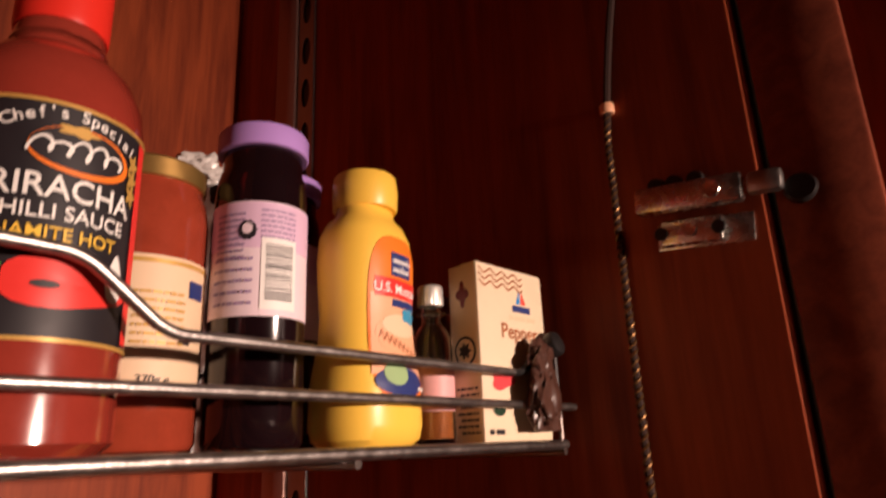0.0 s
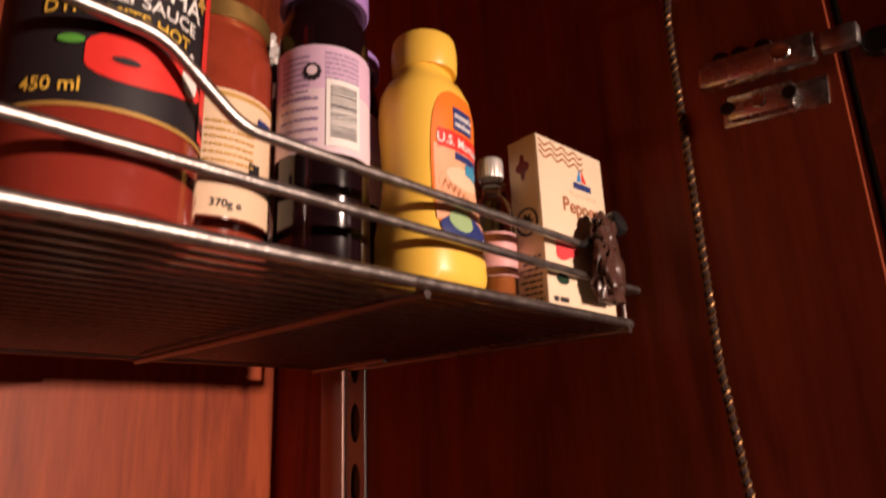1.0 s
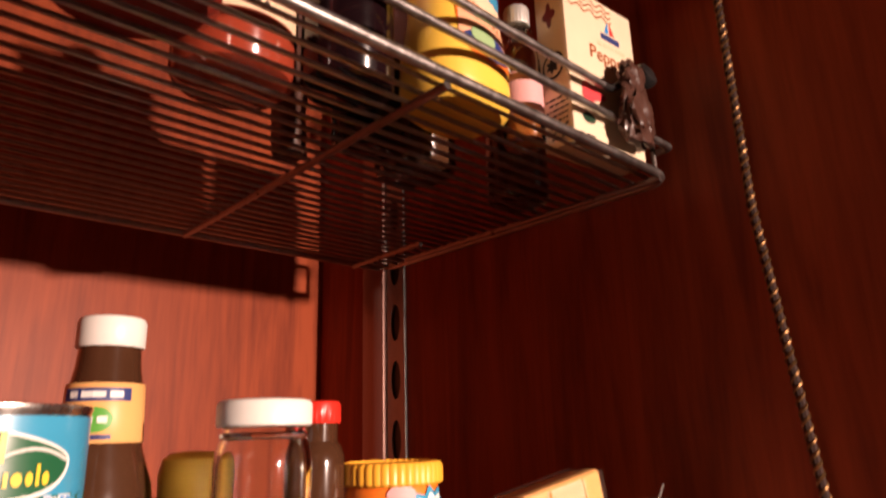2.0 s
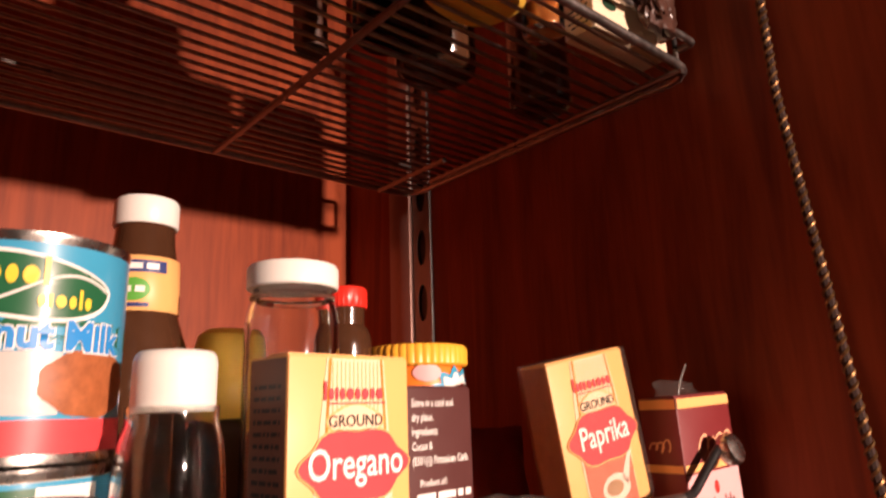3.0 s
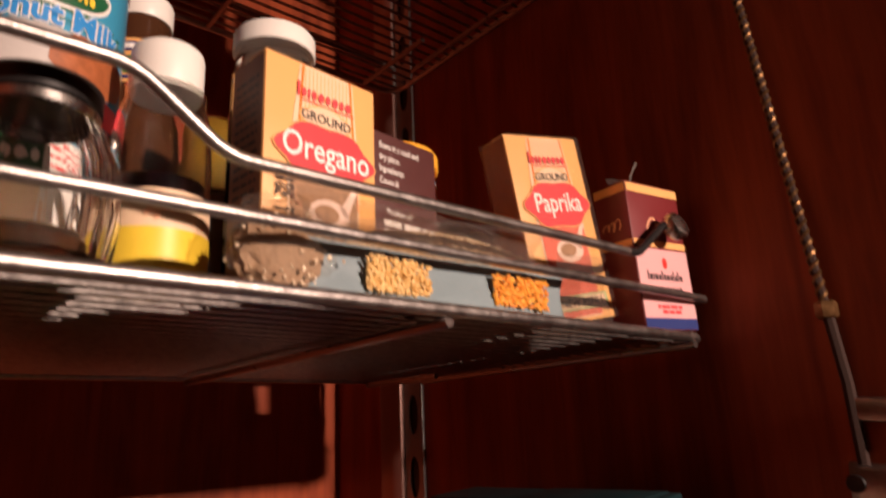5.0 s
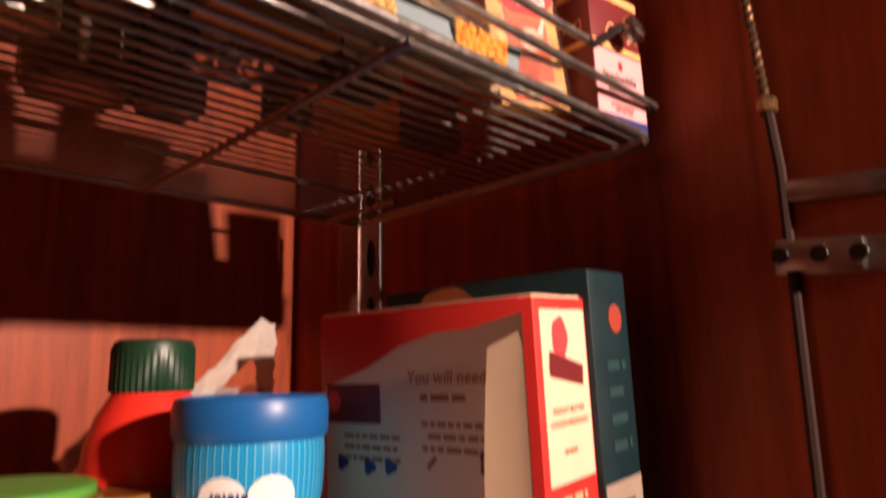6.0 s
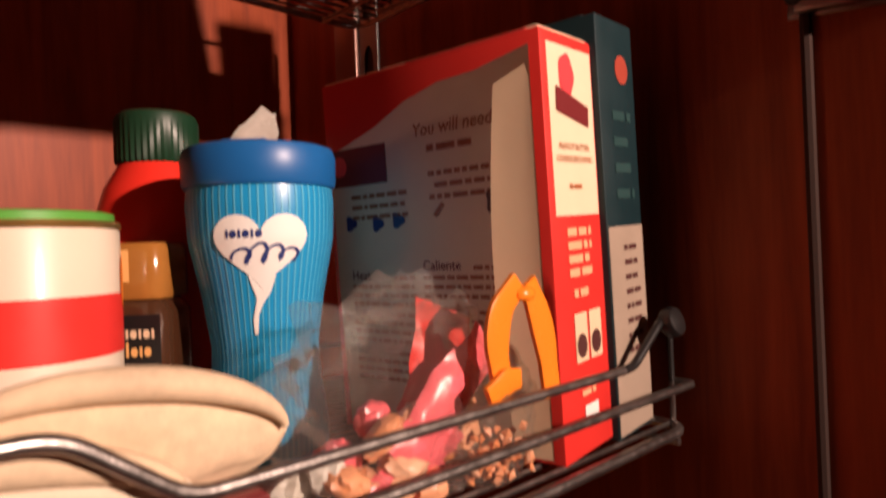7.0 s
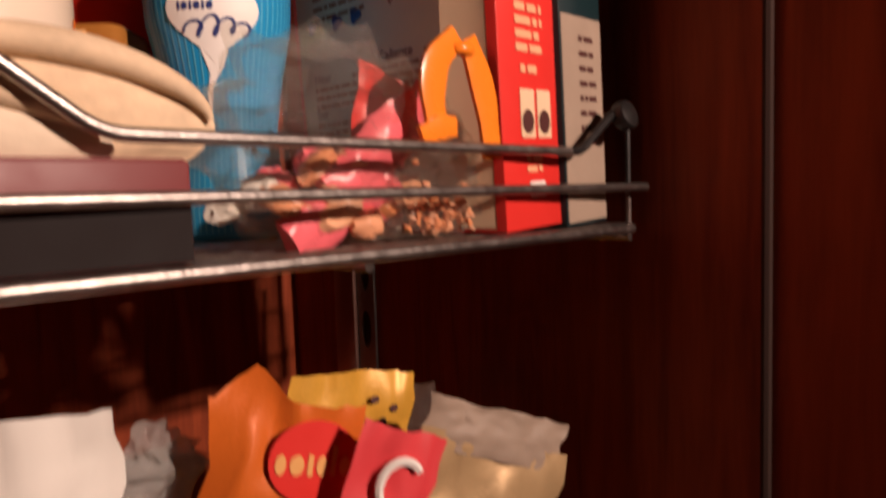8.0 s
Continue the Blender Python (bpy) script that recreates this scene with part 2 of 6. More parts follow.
FILMWHITE = film("white_film", (0.8, 0.72, 0.64), 0.62, 0.25)
FILMDARK = film("dark_brown_film", (0.09, 0.05, 0.035), 0.86, 0.25)
SEED = island("pale_seeds", (0.60, 0.44, 0.28), (0.86, 0.72, 0.52))
NUTS = island("roasted_nuts", (0.62, 0.36, 0.10), (0.80, 0.58, 0.26))
MIX = island("orange_snack_mix", (0.70, 0.22, 0.02), (0.80, 0.42, 0.06))
CANDY = island("peach_sweets", (0.72, 0.26, 0.10), (0.78, 0.46, 0.30), 0.35)
PLASTER = plain("kitchen_plaster", (0.55, 0.50, 0.44), 0.8, 0.0, 0.06, 8.0, 0.1)
TILE = plain("kitchen_floor_tile", (0.30, 0.24, 0.19), 0.4, 0.0, 0.1, 8.0)

# ---- building helpers ----
def part(name, bm, material, parent, label="", smooth=True):
    me = bpy.data.meshes.new(name)
    bmesh.ops.recalc_face_normals(bm, faces=bm.faces)
    bm.to_mesh(me)
    bm.free()
    me.materials.append(material)
    if smooth:
        me.shade_smooth()
        me.set_sharp_from_angle(angle=radians(38))
    ob = new(name, me)
    ob.parent = parent
    if label:
        ob["label"] = label
    return ob


def thing(name, label, category, m, group="", kind=""):
    ob = new(name)
    ob.empty_display_size = 0.02
    ob.matrix_basis = m
    return tagged(ob, label, category, group, kind)


def solid(name, bm, material, label, category, m, group="", kind="", smooth=True):
    ob = part(name, bm, material, None, "", smooth)
    ob.matrix_basis = m
    return tagged(ob, label, category, group, kind)


def box_bm(w, d, h, bevel=0.0008, z0=0.0, seg=2):
    bm = bmesh.new()
    bmesh.ops.create_cube(bm, size=1.0, matrix=Matrix.Translation((0, 0, z0 + h / 2)) @ Matrix.Diagonal((w, d, h, 1)))
    if bevel:
        bmesh.ops.bevel(bm, geom=bm.edges[:], offset=bevel, segments=seg, profile=0.5, affect="EDGES")
    return bm


def lathe_bm(profile, n=40, sx=1.0, sy=1.0, flute=0.0, count=0, power=2.0):
    """Turned form from (radius, height) rows; closed where the radius is 0. flute: depth of count ribs; power above 2 squares the section."""
    bm = bmesh.new()
    rings = []
    for r, z in profile:
        if r <= 1e-6:
            rings.append([bm.verts.new((0, 0, z))])
            continue
        ring = []
        for i in range(n):
            a = 2 * math.pi * i / n
            c, s = math.cos(a), math.sin(a)
            k = (abs(c) ** power + abs(s) ** power) ** (-1 / power)
            rr = r * k * (1 + flute * (abs(math.sin(count * a / 2)) - 0.5)) if count else r * k
            ring.append(bm.verts.new((rr * c * sx, rr * s * sy, z)))
        rings.append(ring)
    for a, b in zip(rings, rings[1:]):
        if len(a) == 1 and len(b) == 1:
            continue
        for i in range(n):
            j = (i + 1) % n
            if len(a) == 1:
                bm.faces.new((a[0], b[i], b[j]))
            elif len(b) == 1:
                bm.faces.new((a[i], a[j], b[0]))
            else:
                bm.faces.new((a[i], a[j], b[j], b[i]))
    return bm


def hollow(prof, wall=0.0013):
    """Profile of a vessel with an inner skin, from the outer profile."""
    out = [p for p in prof[:-1]]
    inner = [(max(r - wall, 0.001), max(z, prof[0][1] + wall * 1.6)) for r, z in out[2:]][::-1]
    return out + inner + [(0, prof[0][1] + wall * 1.6)]


def tube_bm(points, r, n=10, cap=True, bm=None):
    """Round wire along a polyline."""
    bm = bm or bmesh.new()
    pts = [Vector(p) for p in points]
    rings = []
    side = None
    for i, p in enumerate(pts):
        d = (pts[min(i + 1, len(pts) - 1)] - pts[max(i - 1, 0)]).normalized()
        if side is None:
            side = d.orthogonal().normalized()
        side = (side - d * side.dot(d)).normalized()
        up = d.cross(side)
        rr = r(i / max(1, len(pts) - 1)) if callable(r) else r
        rings.append([bm.verts.new(p + (side * math.cos(2 * math.pi * k / n) + up * math.sin(2 * math.pi * k / n)) * rr) for k in range(n)])
    for a, b in zip(rings, rings[1:]):
        for k in range(n):
            bm.faces.new((a[k], a[(k + 1) % n], b[(k + 1) % n], b[k]))
    if cap:
        bm.faces.new(rings[0][::-1])
        bm.faces.new(rings[-1])
    return bm


def rounded(points, radius=0.008, steps=5):
    """Polyline with its corners rounded off."""
    pts = [Vector(p) for p in points]
    out = [pts[0]]
    for a, b, c in zip(pts, pts[1:], pts[2:]):
        u, v = (a - b), (c - b)
        k = min(radius, u.length * 0.45, v.length * 0.45)
        p, q = b + u.normalized() * k, b + v.normalized() * k
        for i in range(steps + 1):
            t = i / steps
            out.append(p * (1 - t) ** 2 + b * 2 * t * (1 - t) + q * t ** 2)
    out.append(pts[-1])
    return out


# print on surfaces: a map takes (u, v, lift) on the face to the thing's space
def on_front(d):
    return lambda u, v, e: Vector((u, -d / 2 - e, v))


def on_left(w):
    return lambda u, v, e: Vector((-w / 2 - e, -u, v))


def on_round(radius, turn=0.0):
    """u runs round the form to the right, from the side that faces -y turned by some degrees."""
    def f(u, v, e):
        r = radius(v) if callable(radius) else radius
        a = u / (radius(0.5) if callable(radius) else radius) + radians(turn)
        return Vector((math.sin(a) * (r + e), -math.cos(a) * (r + e), v))
    return f


def decal(name, surf, outline, e, material, parent, label="", rings=5):
    """A printed patch with a star-shaped outline, laid e metres over the surface."""
    bm = bmesh.new()
    n = len(outline)
    cu, cv = sum(p[0] for p in outline) / n, sum(p[1] for p in outline) / n
    c = bm.verts.new(surf(cu, cv, e))
    prev = None
    for k in range(1, rings + 1):
        t = k / rings
        ring = [bm.verts.new(surf(cu + (u - cu) * t, cv + (v - cv) * t, e)) for u, v in outline]
        for i in range(n):
            j = (i + 1) % n
            bm.faces.new((c, ring[i], ring[j]) if prev is None else (prev[i], ring[i], ring[j], prev[j]))
        prev = ring
    return part(name, bm, material, parent, label)


def rect(u0, u1, v0, v1, n=8):
    e = [(u0 + (u1 - u0) * i / n, v0) for i in range(n)] + [(u1, v0 + (v1 - v0) * i / n) for i in range(n)]
    return e + [(u1 - (u1 - u0) * i / n, v1) for i in range(n)] + [(u0, v1 - (v1 - v0) * i / n) for i in range(n)]


def oval(cu, cv, a, b, n=28, wob=0.0, k=6):
    return [(cu + a * (1 + wob * math.cos(k * t)) * math.cos(t), cv + b * (1 + wob * math.cos(k * t)) * math.sin(t)) for t in [2 * math.pi * i / n for i in range(n)]]


def bars(name, surf, rows, e, material, parent, label="printed lines too small to read", seed=1):
    """Lines of small print as plain bars. rows: (u0, u1, v, height)."""
    rnd = random.Random(seed)
    bm = bmesh.new()
    for u0, u1, v, h in rows:
        u = u0
        while u < u1 - h * 0.5:
            w = min(u1 - u, h * rnd.uniform(1.0, 4.0))
            k = max(1, int(w / 0.004))
            for i in range(k):
                a, b = u + w * i / k, u + w * (i + 1) / k
                bm.faces.new([bm.verts.new(surf(x, y, e)) for x, y in ((a, v), (b, v), (b, v + h), (a, v + h))])
            u += w + h * 0.55
    return tagged(part(name, bm, material, parent, label, smooth=False), kind="stuff")


def glyphs(name, surf, u0, u1, v, h, e, material, parent, label="emblem strokes", seed=1, slant=0.0):
    """An emblem's line as plain ovals and upright strokes; a slanted one becomes a looping stroke."""
    rnd = random.Random(seed)
    bm = bmesh.new()

    def at(x, y):
        return bm.verts.new(surf(x + (y - v) * slant, y, e))

    if slant:
        turns = max(2, round((u1 - u0) / h * 1.5))
        n = turns * 16
        line = []
        for i in range(n + 1):
            a = 2 * math.pi * i / 16
            tall = 0.34 + 0.14 * math.sin(seed + i // 16 * 1.9)
            line.append(Vector((u0 + (u1 - u0) * i / n - 0.20 * h * math.sin(a), v + h * (0.40 - tall * math.cos(a)))))
        prev = None
        for i, p in enumerate(line):
            d = (line[min(i + 1, n)] - line[max(i - 1, 0)]).normalized()
            k = h * 0.062
            q = [at(p.x - d.y * k, p.y + d.x * k), at(p.x + d.y * k, p.y - d.x * k)]
            if prev:
                bm.faces.new((prev[0], prev[1], q[1], q[0]))
            prev = q
    else:
        u, kind = u0, 0
        while u < u1 - h * 0.2:
            kind = (kind + rnd.choice((1, 2))) % 3
            w = h * (0.46, 0.17, 0.34)[kind]
            top = v + h * (0.62, rnd.choice((0.64, 0.95)), 0.62)[kind]
            if kind == 1:
                bm.faces.new([at(x, y) for x, y in ((u, v), (u + w, v), (u + w, top), (u, top))])
            else:
                c = (v + top) / 2
                bm.faces.new([at(u + w / 2 + w / 2 * math.cos(t), c + (top - v) / 2 * math.sin(t)) for t in [i * math.pi / 8 for i in range(16)]])
            u += w + h * 0.11
    return tagged(part(name, bm, material, parent, label, smooth=False), kind="stuff")


def words(name, body, size, surf, u, v, e, material, parent, slant=0.0, turn=0.0, wide=1.0, align="CENTER", fat=0.012):
    """Lettering in the built-in font, laid on a surface."""
    cu = bpy.data.curves.new(name, "FONT")
    cu.body, cu.size, cu.align_x, cu.resolution_u, cu.shear = body, size, align, 3, slant
    cu.offset = size * fat
    tmp = bpy.data.objects.new(name, cu)
    scene.collection.objects.link(tmp)
    dg = bpy.context.evaluated_depsgraph_get()
    me = bpy.data.meshes.new_from_object(tmp.evaluated_get(dg))
    bpy.data.objects.remove(tmp)
    bpy.data.curves.remove(cu)
    c, s = math.cos(radians(turn)), math.sin(radians(turn))
    for vt in me.vertices:
        x, y = vt.co.x * wide, vt.co.y
        vt.co = surf(u + x * c - y * s, v + x * s + y * c, e)
    me.materials.clear()
    me.materials.append(material)
    me.name = name
    ob = new(name, me)
    ob.parent = parent
    ob["label"] = "printed lettering"
    return ob


def crumple_bm(w, d, h, seed=0, amp=0.006, puff=1.0, nx=22, nz=22, top=0.25, lean=0.0):
    """A soft pouch standing on its base: puffed front and back that meet in a crimped top edge."""
    bm = bmesh.new()
    off = Vector((seed * 3.7, seed * 1.3, seed * 7.1))
    grids = []
    for side in (-1, 1):
        g = []
        for j in range(nz + 1):
            v = j / nz
            row = []
            for i in range(nx + 1):
                u = i / nx * 2 - 1
                fat = (1 - abs(u) ** 3) * min(1, (1 - v) / (1 - top)) ** 0.7 * (0.55 + 0.45 * math.cos(v * 1.4)) * puff
                p = Vector((u * w / 2 * (1 - 0.06 * math.sin(v * 3)), side * d / 2 * max(fat, 0.02), v * h))
                q = noise.noise_vector(p * 42 + off) * amp + noise.noise_vector(p * 130 + off) * amp * 0.5
                q.z *= 0.6 if 0 < j else 0
                row.append(bm.verts.new(p + q + Vector((0, lean * v * h, 0))))
            g.append(row)
        grids.append(g)
        for j in range(nz):
            for i in range(nx):
                bm.faces.new((g[j][i], g[j][i + 1], g[j + 1][i + 1], g[j + 1][i]))
    a, b = grids
    for j in range(nz):
        bm.faces.new((a[j][0], a[j + 1][0], b[j + 1][0], b[j][0]))
        bm.faces.new((a[j][nx], b[j][nx], b[j + 1][nx], a[j + 1][nx]))
    for i in range(nx):
        bm.faces.new((a[0][i], b[0][i], b[0][i + 1], a[0][i + 1]))
        bm.faces.new((a[nz][i], a[nz][i + 1], b[nz][i + 1], b[nz][i]))
    return bm


def lump_bm(sx, sy, sz, seed=0, amp=0.2, sub=3, freq=2.2):
    """A rounded uneven lump that rests on z = 0."""
    bm = bmesh.new()
    bmesh.ops.create_icosphere(bm, subdivisions=sub, radius=1.0)
    off = Vector((seed * 2.1, seed * 5.3, seed))
    for v in bm.verts:
        k = 1 + amp * noise.noise(v.co * freq + off) + amp * 0.5 * noise.noise(v.co * freq * 2.7 + off) + amp * 0.3 * abs(noise.noise(v.co * freq * 6.1 + off))
        v.co = Vector((v.co.x * sx * k, v.co.y * sy * k, max(v.co.z * sz * k + sz * 0.9, 0.0008 + 0.0006 * abs(v.co.x))))
    return bm


def grains_bm(n, place, r, seed, squash=0.7):
    """Many small seeds. place(rnd) gives a centre."""
    rnd = random.Random(seed)
    verts, faces = [], []
    for _ in range(n):
        c = Vector(place(rnd))
        q = Euler((rnd.uniform(0, 3), rnd.uniform(0, 3), rnd.uniform(0, 3))).to_matrix()
        s = r * rnd.uniform(0.75, 1.25)
        k = len(verts)
        for p in ((1, 0, 0), (-1, 0, 0), (0, 1, 0), (0, -1, 0), (0, 0, squash), (0, 0, -squash)):
            verts.append(c + q @ Vector(p) * s)
        for f in ((0, 2, 4), (2, 1, 4), (1, 3, 4), (3, 0, 4), (2, 0, 5), (1, 2, 5), (3, 1, 5), (0, 3, 5)):
            faces.append([k + i for i in f])
    me = bpy.data.meshes.new("grains")
    me.from_pydata(verts, [], faces)
    bm = bmesh.new()
    bm.from_mesh(me)
    bpy.data.meshes.remove(me)
    return bm


def slab(name, x0, x1, y0, y1, z0, z1, material, label, category, kind="structure", bevel=0.001):
    bm = box_bm(x1 - x0, y1 - y0, z1 - z0, bevel)
    return solid(name, bm, material, label, category, pose((x0 + x1) / 2, (y0 + y1) / 2, z0), kind=kind, smooth=False)

# ---- cabinet and room ----
WX, BY, FY = 0.315, 0.44, -0.137      # side wall, back wall, front edge of the cabinet
slab("wall_back", -0.273, WX + 0.018, BY, BY + 0.018, -0.02, 1.62, WOOD, "reddish mahogany veneer back panel of the cabinet", "cabinet wall")
wall_side = slab("wall_side", WX, WX + 0.018, FY, BY, -0.02, 1.62, WOOD, "dark mahogany veneer side panel of the cabinet", "cabinet wall")
# unseen panel, set close in to bounce red light onto left-hand faces
slab("wall_far_side", -0.273, -0.255, FY, BY, -0.02, 1.62, WOOD, "dark mahogany veneer side panel of the cabinet", "cabinet wall")
slab("floor", -0.255, WX, FY, BY, -0.02, 0.0, WOODX, "mahogany cabinet floor board", "cabinet floor")
slab("ceiling", -0.255, WX, FY, BY, 1.602, 1.62, WOODX, "mahogany cabinet top board", "cabinet top")
slab("trim", WX + 0.001, WX + 0.0175, FY - 0.003, FY, -0.02, 1.62, WOODX, "worn dark edge strip on the cabinet side", "edge strip")
slab("room_floor", -2.6, 2.6, -3.6, 0.6, -0.72, -0.70, TILE, "tiled kitchen floor", "floor")
slab("room_ceiling", -2.6, 2.6, -3.6, 0.6, 1.95, 1.97, PLASTER, "plain kitchen ceiling", "ceiling")
slab("room_wall_behind", -2.6, 2.6, -3.62, -3.6, -0.7, 1.95, PLASTER, "plain plastered kitchen wall", "wall")
slab("room_wall_west", -2.62, -2.6, -3.6, 0.6, -0.7, 1.95, PLASTER, "plain plastered kitchen wall", "wall")
slab("room_wall_east", 2.6, 2.62, -3.6, 0.6, -0.7, 1.95, PLASTER, "plain plastered kitchen wall", "wall")
slab("cabinet_front_west", -2.6, -0.273, FY, FY + 0.02, -0.7, 1.95, WOOD, "mahogany fronts of the neighbouring units", "cabinet front")
slab("cabinet_front_east", WX + 0.45, 2.6, FY, FY + 0.02, -0.7, 1.95, WOOD, "mahogany fronts of the neighbouring units", "cabinet front")
slab("cabinet_plinth", -0.273, WX + 0.45, FY, FY + 0.02, -0.7, -0.02, WOOD, "mahogany plinth below the cabinet", "plinth")
slab("cabinet_header", -0.273, WX + 0.45, FY, FY + 0.02, 1.62, 1.95, WOOD, "mahogany panel above the cabinet", "panel")


def cabinet_door():
    """Open door panel that swings out beside the side panel."""
    t = thing("door_1", "open dark mahogany cabinet door with a moulded edge", "door", pose(WX + 0.010, FY - 0.0042, 0, 0, 0, 0.6), kind="structure")
    bm = box_bm(0.02, 0.42, 1.6, 0.003)
    bmesh.ops.translate(bm, verts=bm.verts, vec=(0.012, -0.212, 0.0))
    part("door_panel", bm, WOOD, t)
    for y in (-0.030, -0.37):
        bm = box_bm(0.012, 0.056, 1.56, 0.0025, 0.02)
        bmesh.ops.translate(bm, verts=bm.verts, vec=(-0.0032, y, 0.0))
        part("stile", bm, WOODX, t)
    return t


cabinet_door()


def shelf_standard():
    """Slotted metal upright screwed to the side panel near the back corner."""
    t = thing("shelf_standard", "dark slotted metal upright strip on the cabinet side", "shelf upright", pose(WX - 0.0005, 0.305, 0.02))
    step, w, hs = 0.055, 0.026, 0.036
    bm = bmesh.new()
    n = 28
    for k in range(n):
        z0 = k * step
        # frame round one rounded slot
        ring_o, ring_i = [], []
        for i in range(24):
            a = 2 * math.pi * i / 24
            c, s = math.cos(a), math.sin(a)
            kk = 1 / max(abs(c), abs(s))
            ring_o.append((c * kk * w / 2, z0 + step / 2 + s * kk * step / 2))
            ring_i.append((c * w * 0.27, z0 + step / 2 + s * hs / 2))
        vo = [bm.verts.new((-0.0025, y, z)) for y, z in ring_o]
        vi = [bm.verts.new((-0.0025, y, z)) for y, z in ring_i]
        vb = [bm.verts.new((0.0, y, z)) for y, z in ring_i]
        for i in range(24):
            j = (i + 1) % 24
            bm.faces.new((vo[i], vo[j], vi[j], vi[i]))
            bm.faces.new((vi[i], vi[j], vb[j], vb[i]))
    bmesh.ops.remove_doubles(bm, verts=bm.verts, dist=1e-5)
    part("slotted_face", bm, DULLSTEEL, t)
    for y in (-w / 2, w / 2):
        b = box_bm(0.0025, 0.0012, n * step, 0.0002)
        bmesh.ops.translate(b, verts=b.verts, vec=(-0.00125, y, 0))
        part("flange", b, DULLSTEEL, t)
    b = box_bm(0.006, 0.034, n * step, 0.0012)
    bmesh.ops.translate(b, verts=b.verts, vec=(-0.0028, w / 2 + 0.019, 0))
    part("plain_strip", b, UPRIGHTBROWN, t, "plain brown strip beside the slots")
    # black sheet added behind the slots as the shade inside them
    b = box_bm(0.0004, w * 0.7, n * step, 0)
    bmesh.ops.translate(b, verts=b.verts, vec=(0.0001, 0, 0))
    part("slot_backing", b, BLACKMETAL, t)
    return t


shelf_standard()


def wall_cord():
    """Thin twisted cord that hangs down the side panel, with a collar and a nut."""
    t = thing("wall_cord", "thin twisted brass-coloured cord hanging down the cabinet side", "cord", pose(0, 0, 0))

    def path(z):
        y = -0.042 - 0.023 * min(1, max(0, (0.95 - z) / 0.30)) - 0.016 * max(0, (z - 1.18) / 0.12) ** 1.5
        return Vector((WX - 0.0040, y, z))
    zs = [1.58 - i * 0.01 for i in range(156)]
    # sleeves and core are near black: the cord's shade is put into the colour
    part("cord_sleeve", tube_bm([path(z) for z in zs if z > 1.20], 0.0030, 8), SHADEDCORD, t, "upper cord length, dark brown in place of shade")
    part("cord_core", tube_bm([path(1.212 - i * 0.0099) for i in range(54)], 0.0024, 8), SHADEDCORD, t)
    part("cord_sleeve", tube_bm([path(z) for z in zs if z < 0.695], 0.0030, 8), SHADEDCORD, t, "lower cord length, dark brown in place of shade")
    for ph in (0.0, math.pi):
        pts = []
        for i in range(900):
            z = 1.215 - i * (1.215 - 0.69) / 899
            a = z * 2 * math.pi / 0.012 + ph
            pts.append(path(z) + Vector((math.cos(a) * 0.0021, math.sin(a) * 0.0021, 0)))
        part("twisted_strand", tube_bm(pts, 0.0011, 5), BRASS, t)
    for z, r, h in ((1.215, 0.0055, 0.008), (0.69, 0.0058, 0.009)):
        p = path(z)
        b = lathe_bm([(0, 0), (r * 0.85, 0), (r, h * 0.15), (r, h * 0.85), (r * 0.85, h), (0, h)], 6 if z < 1 else 20)
        bmesh.ops.translate(b, verts=b.verts, vec=p - Vector((0, 0, h / 2)))
        part("nut" if z < 1 else "collar", b, BRASS if z < 1 else PEACH, t, "small hexagonal metal nut" if z < 1 else "pale ring collar")
    return t


wall_cord()


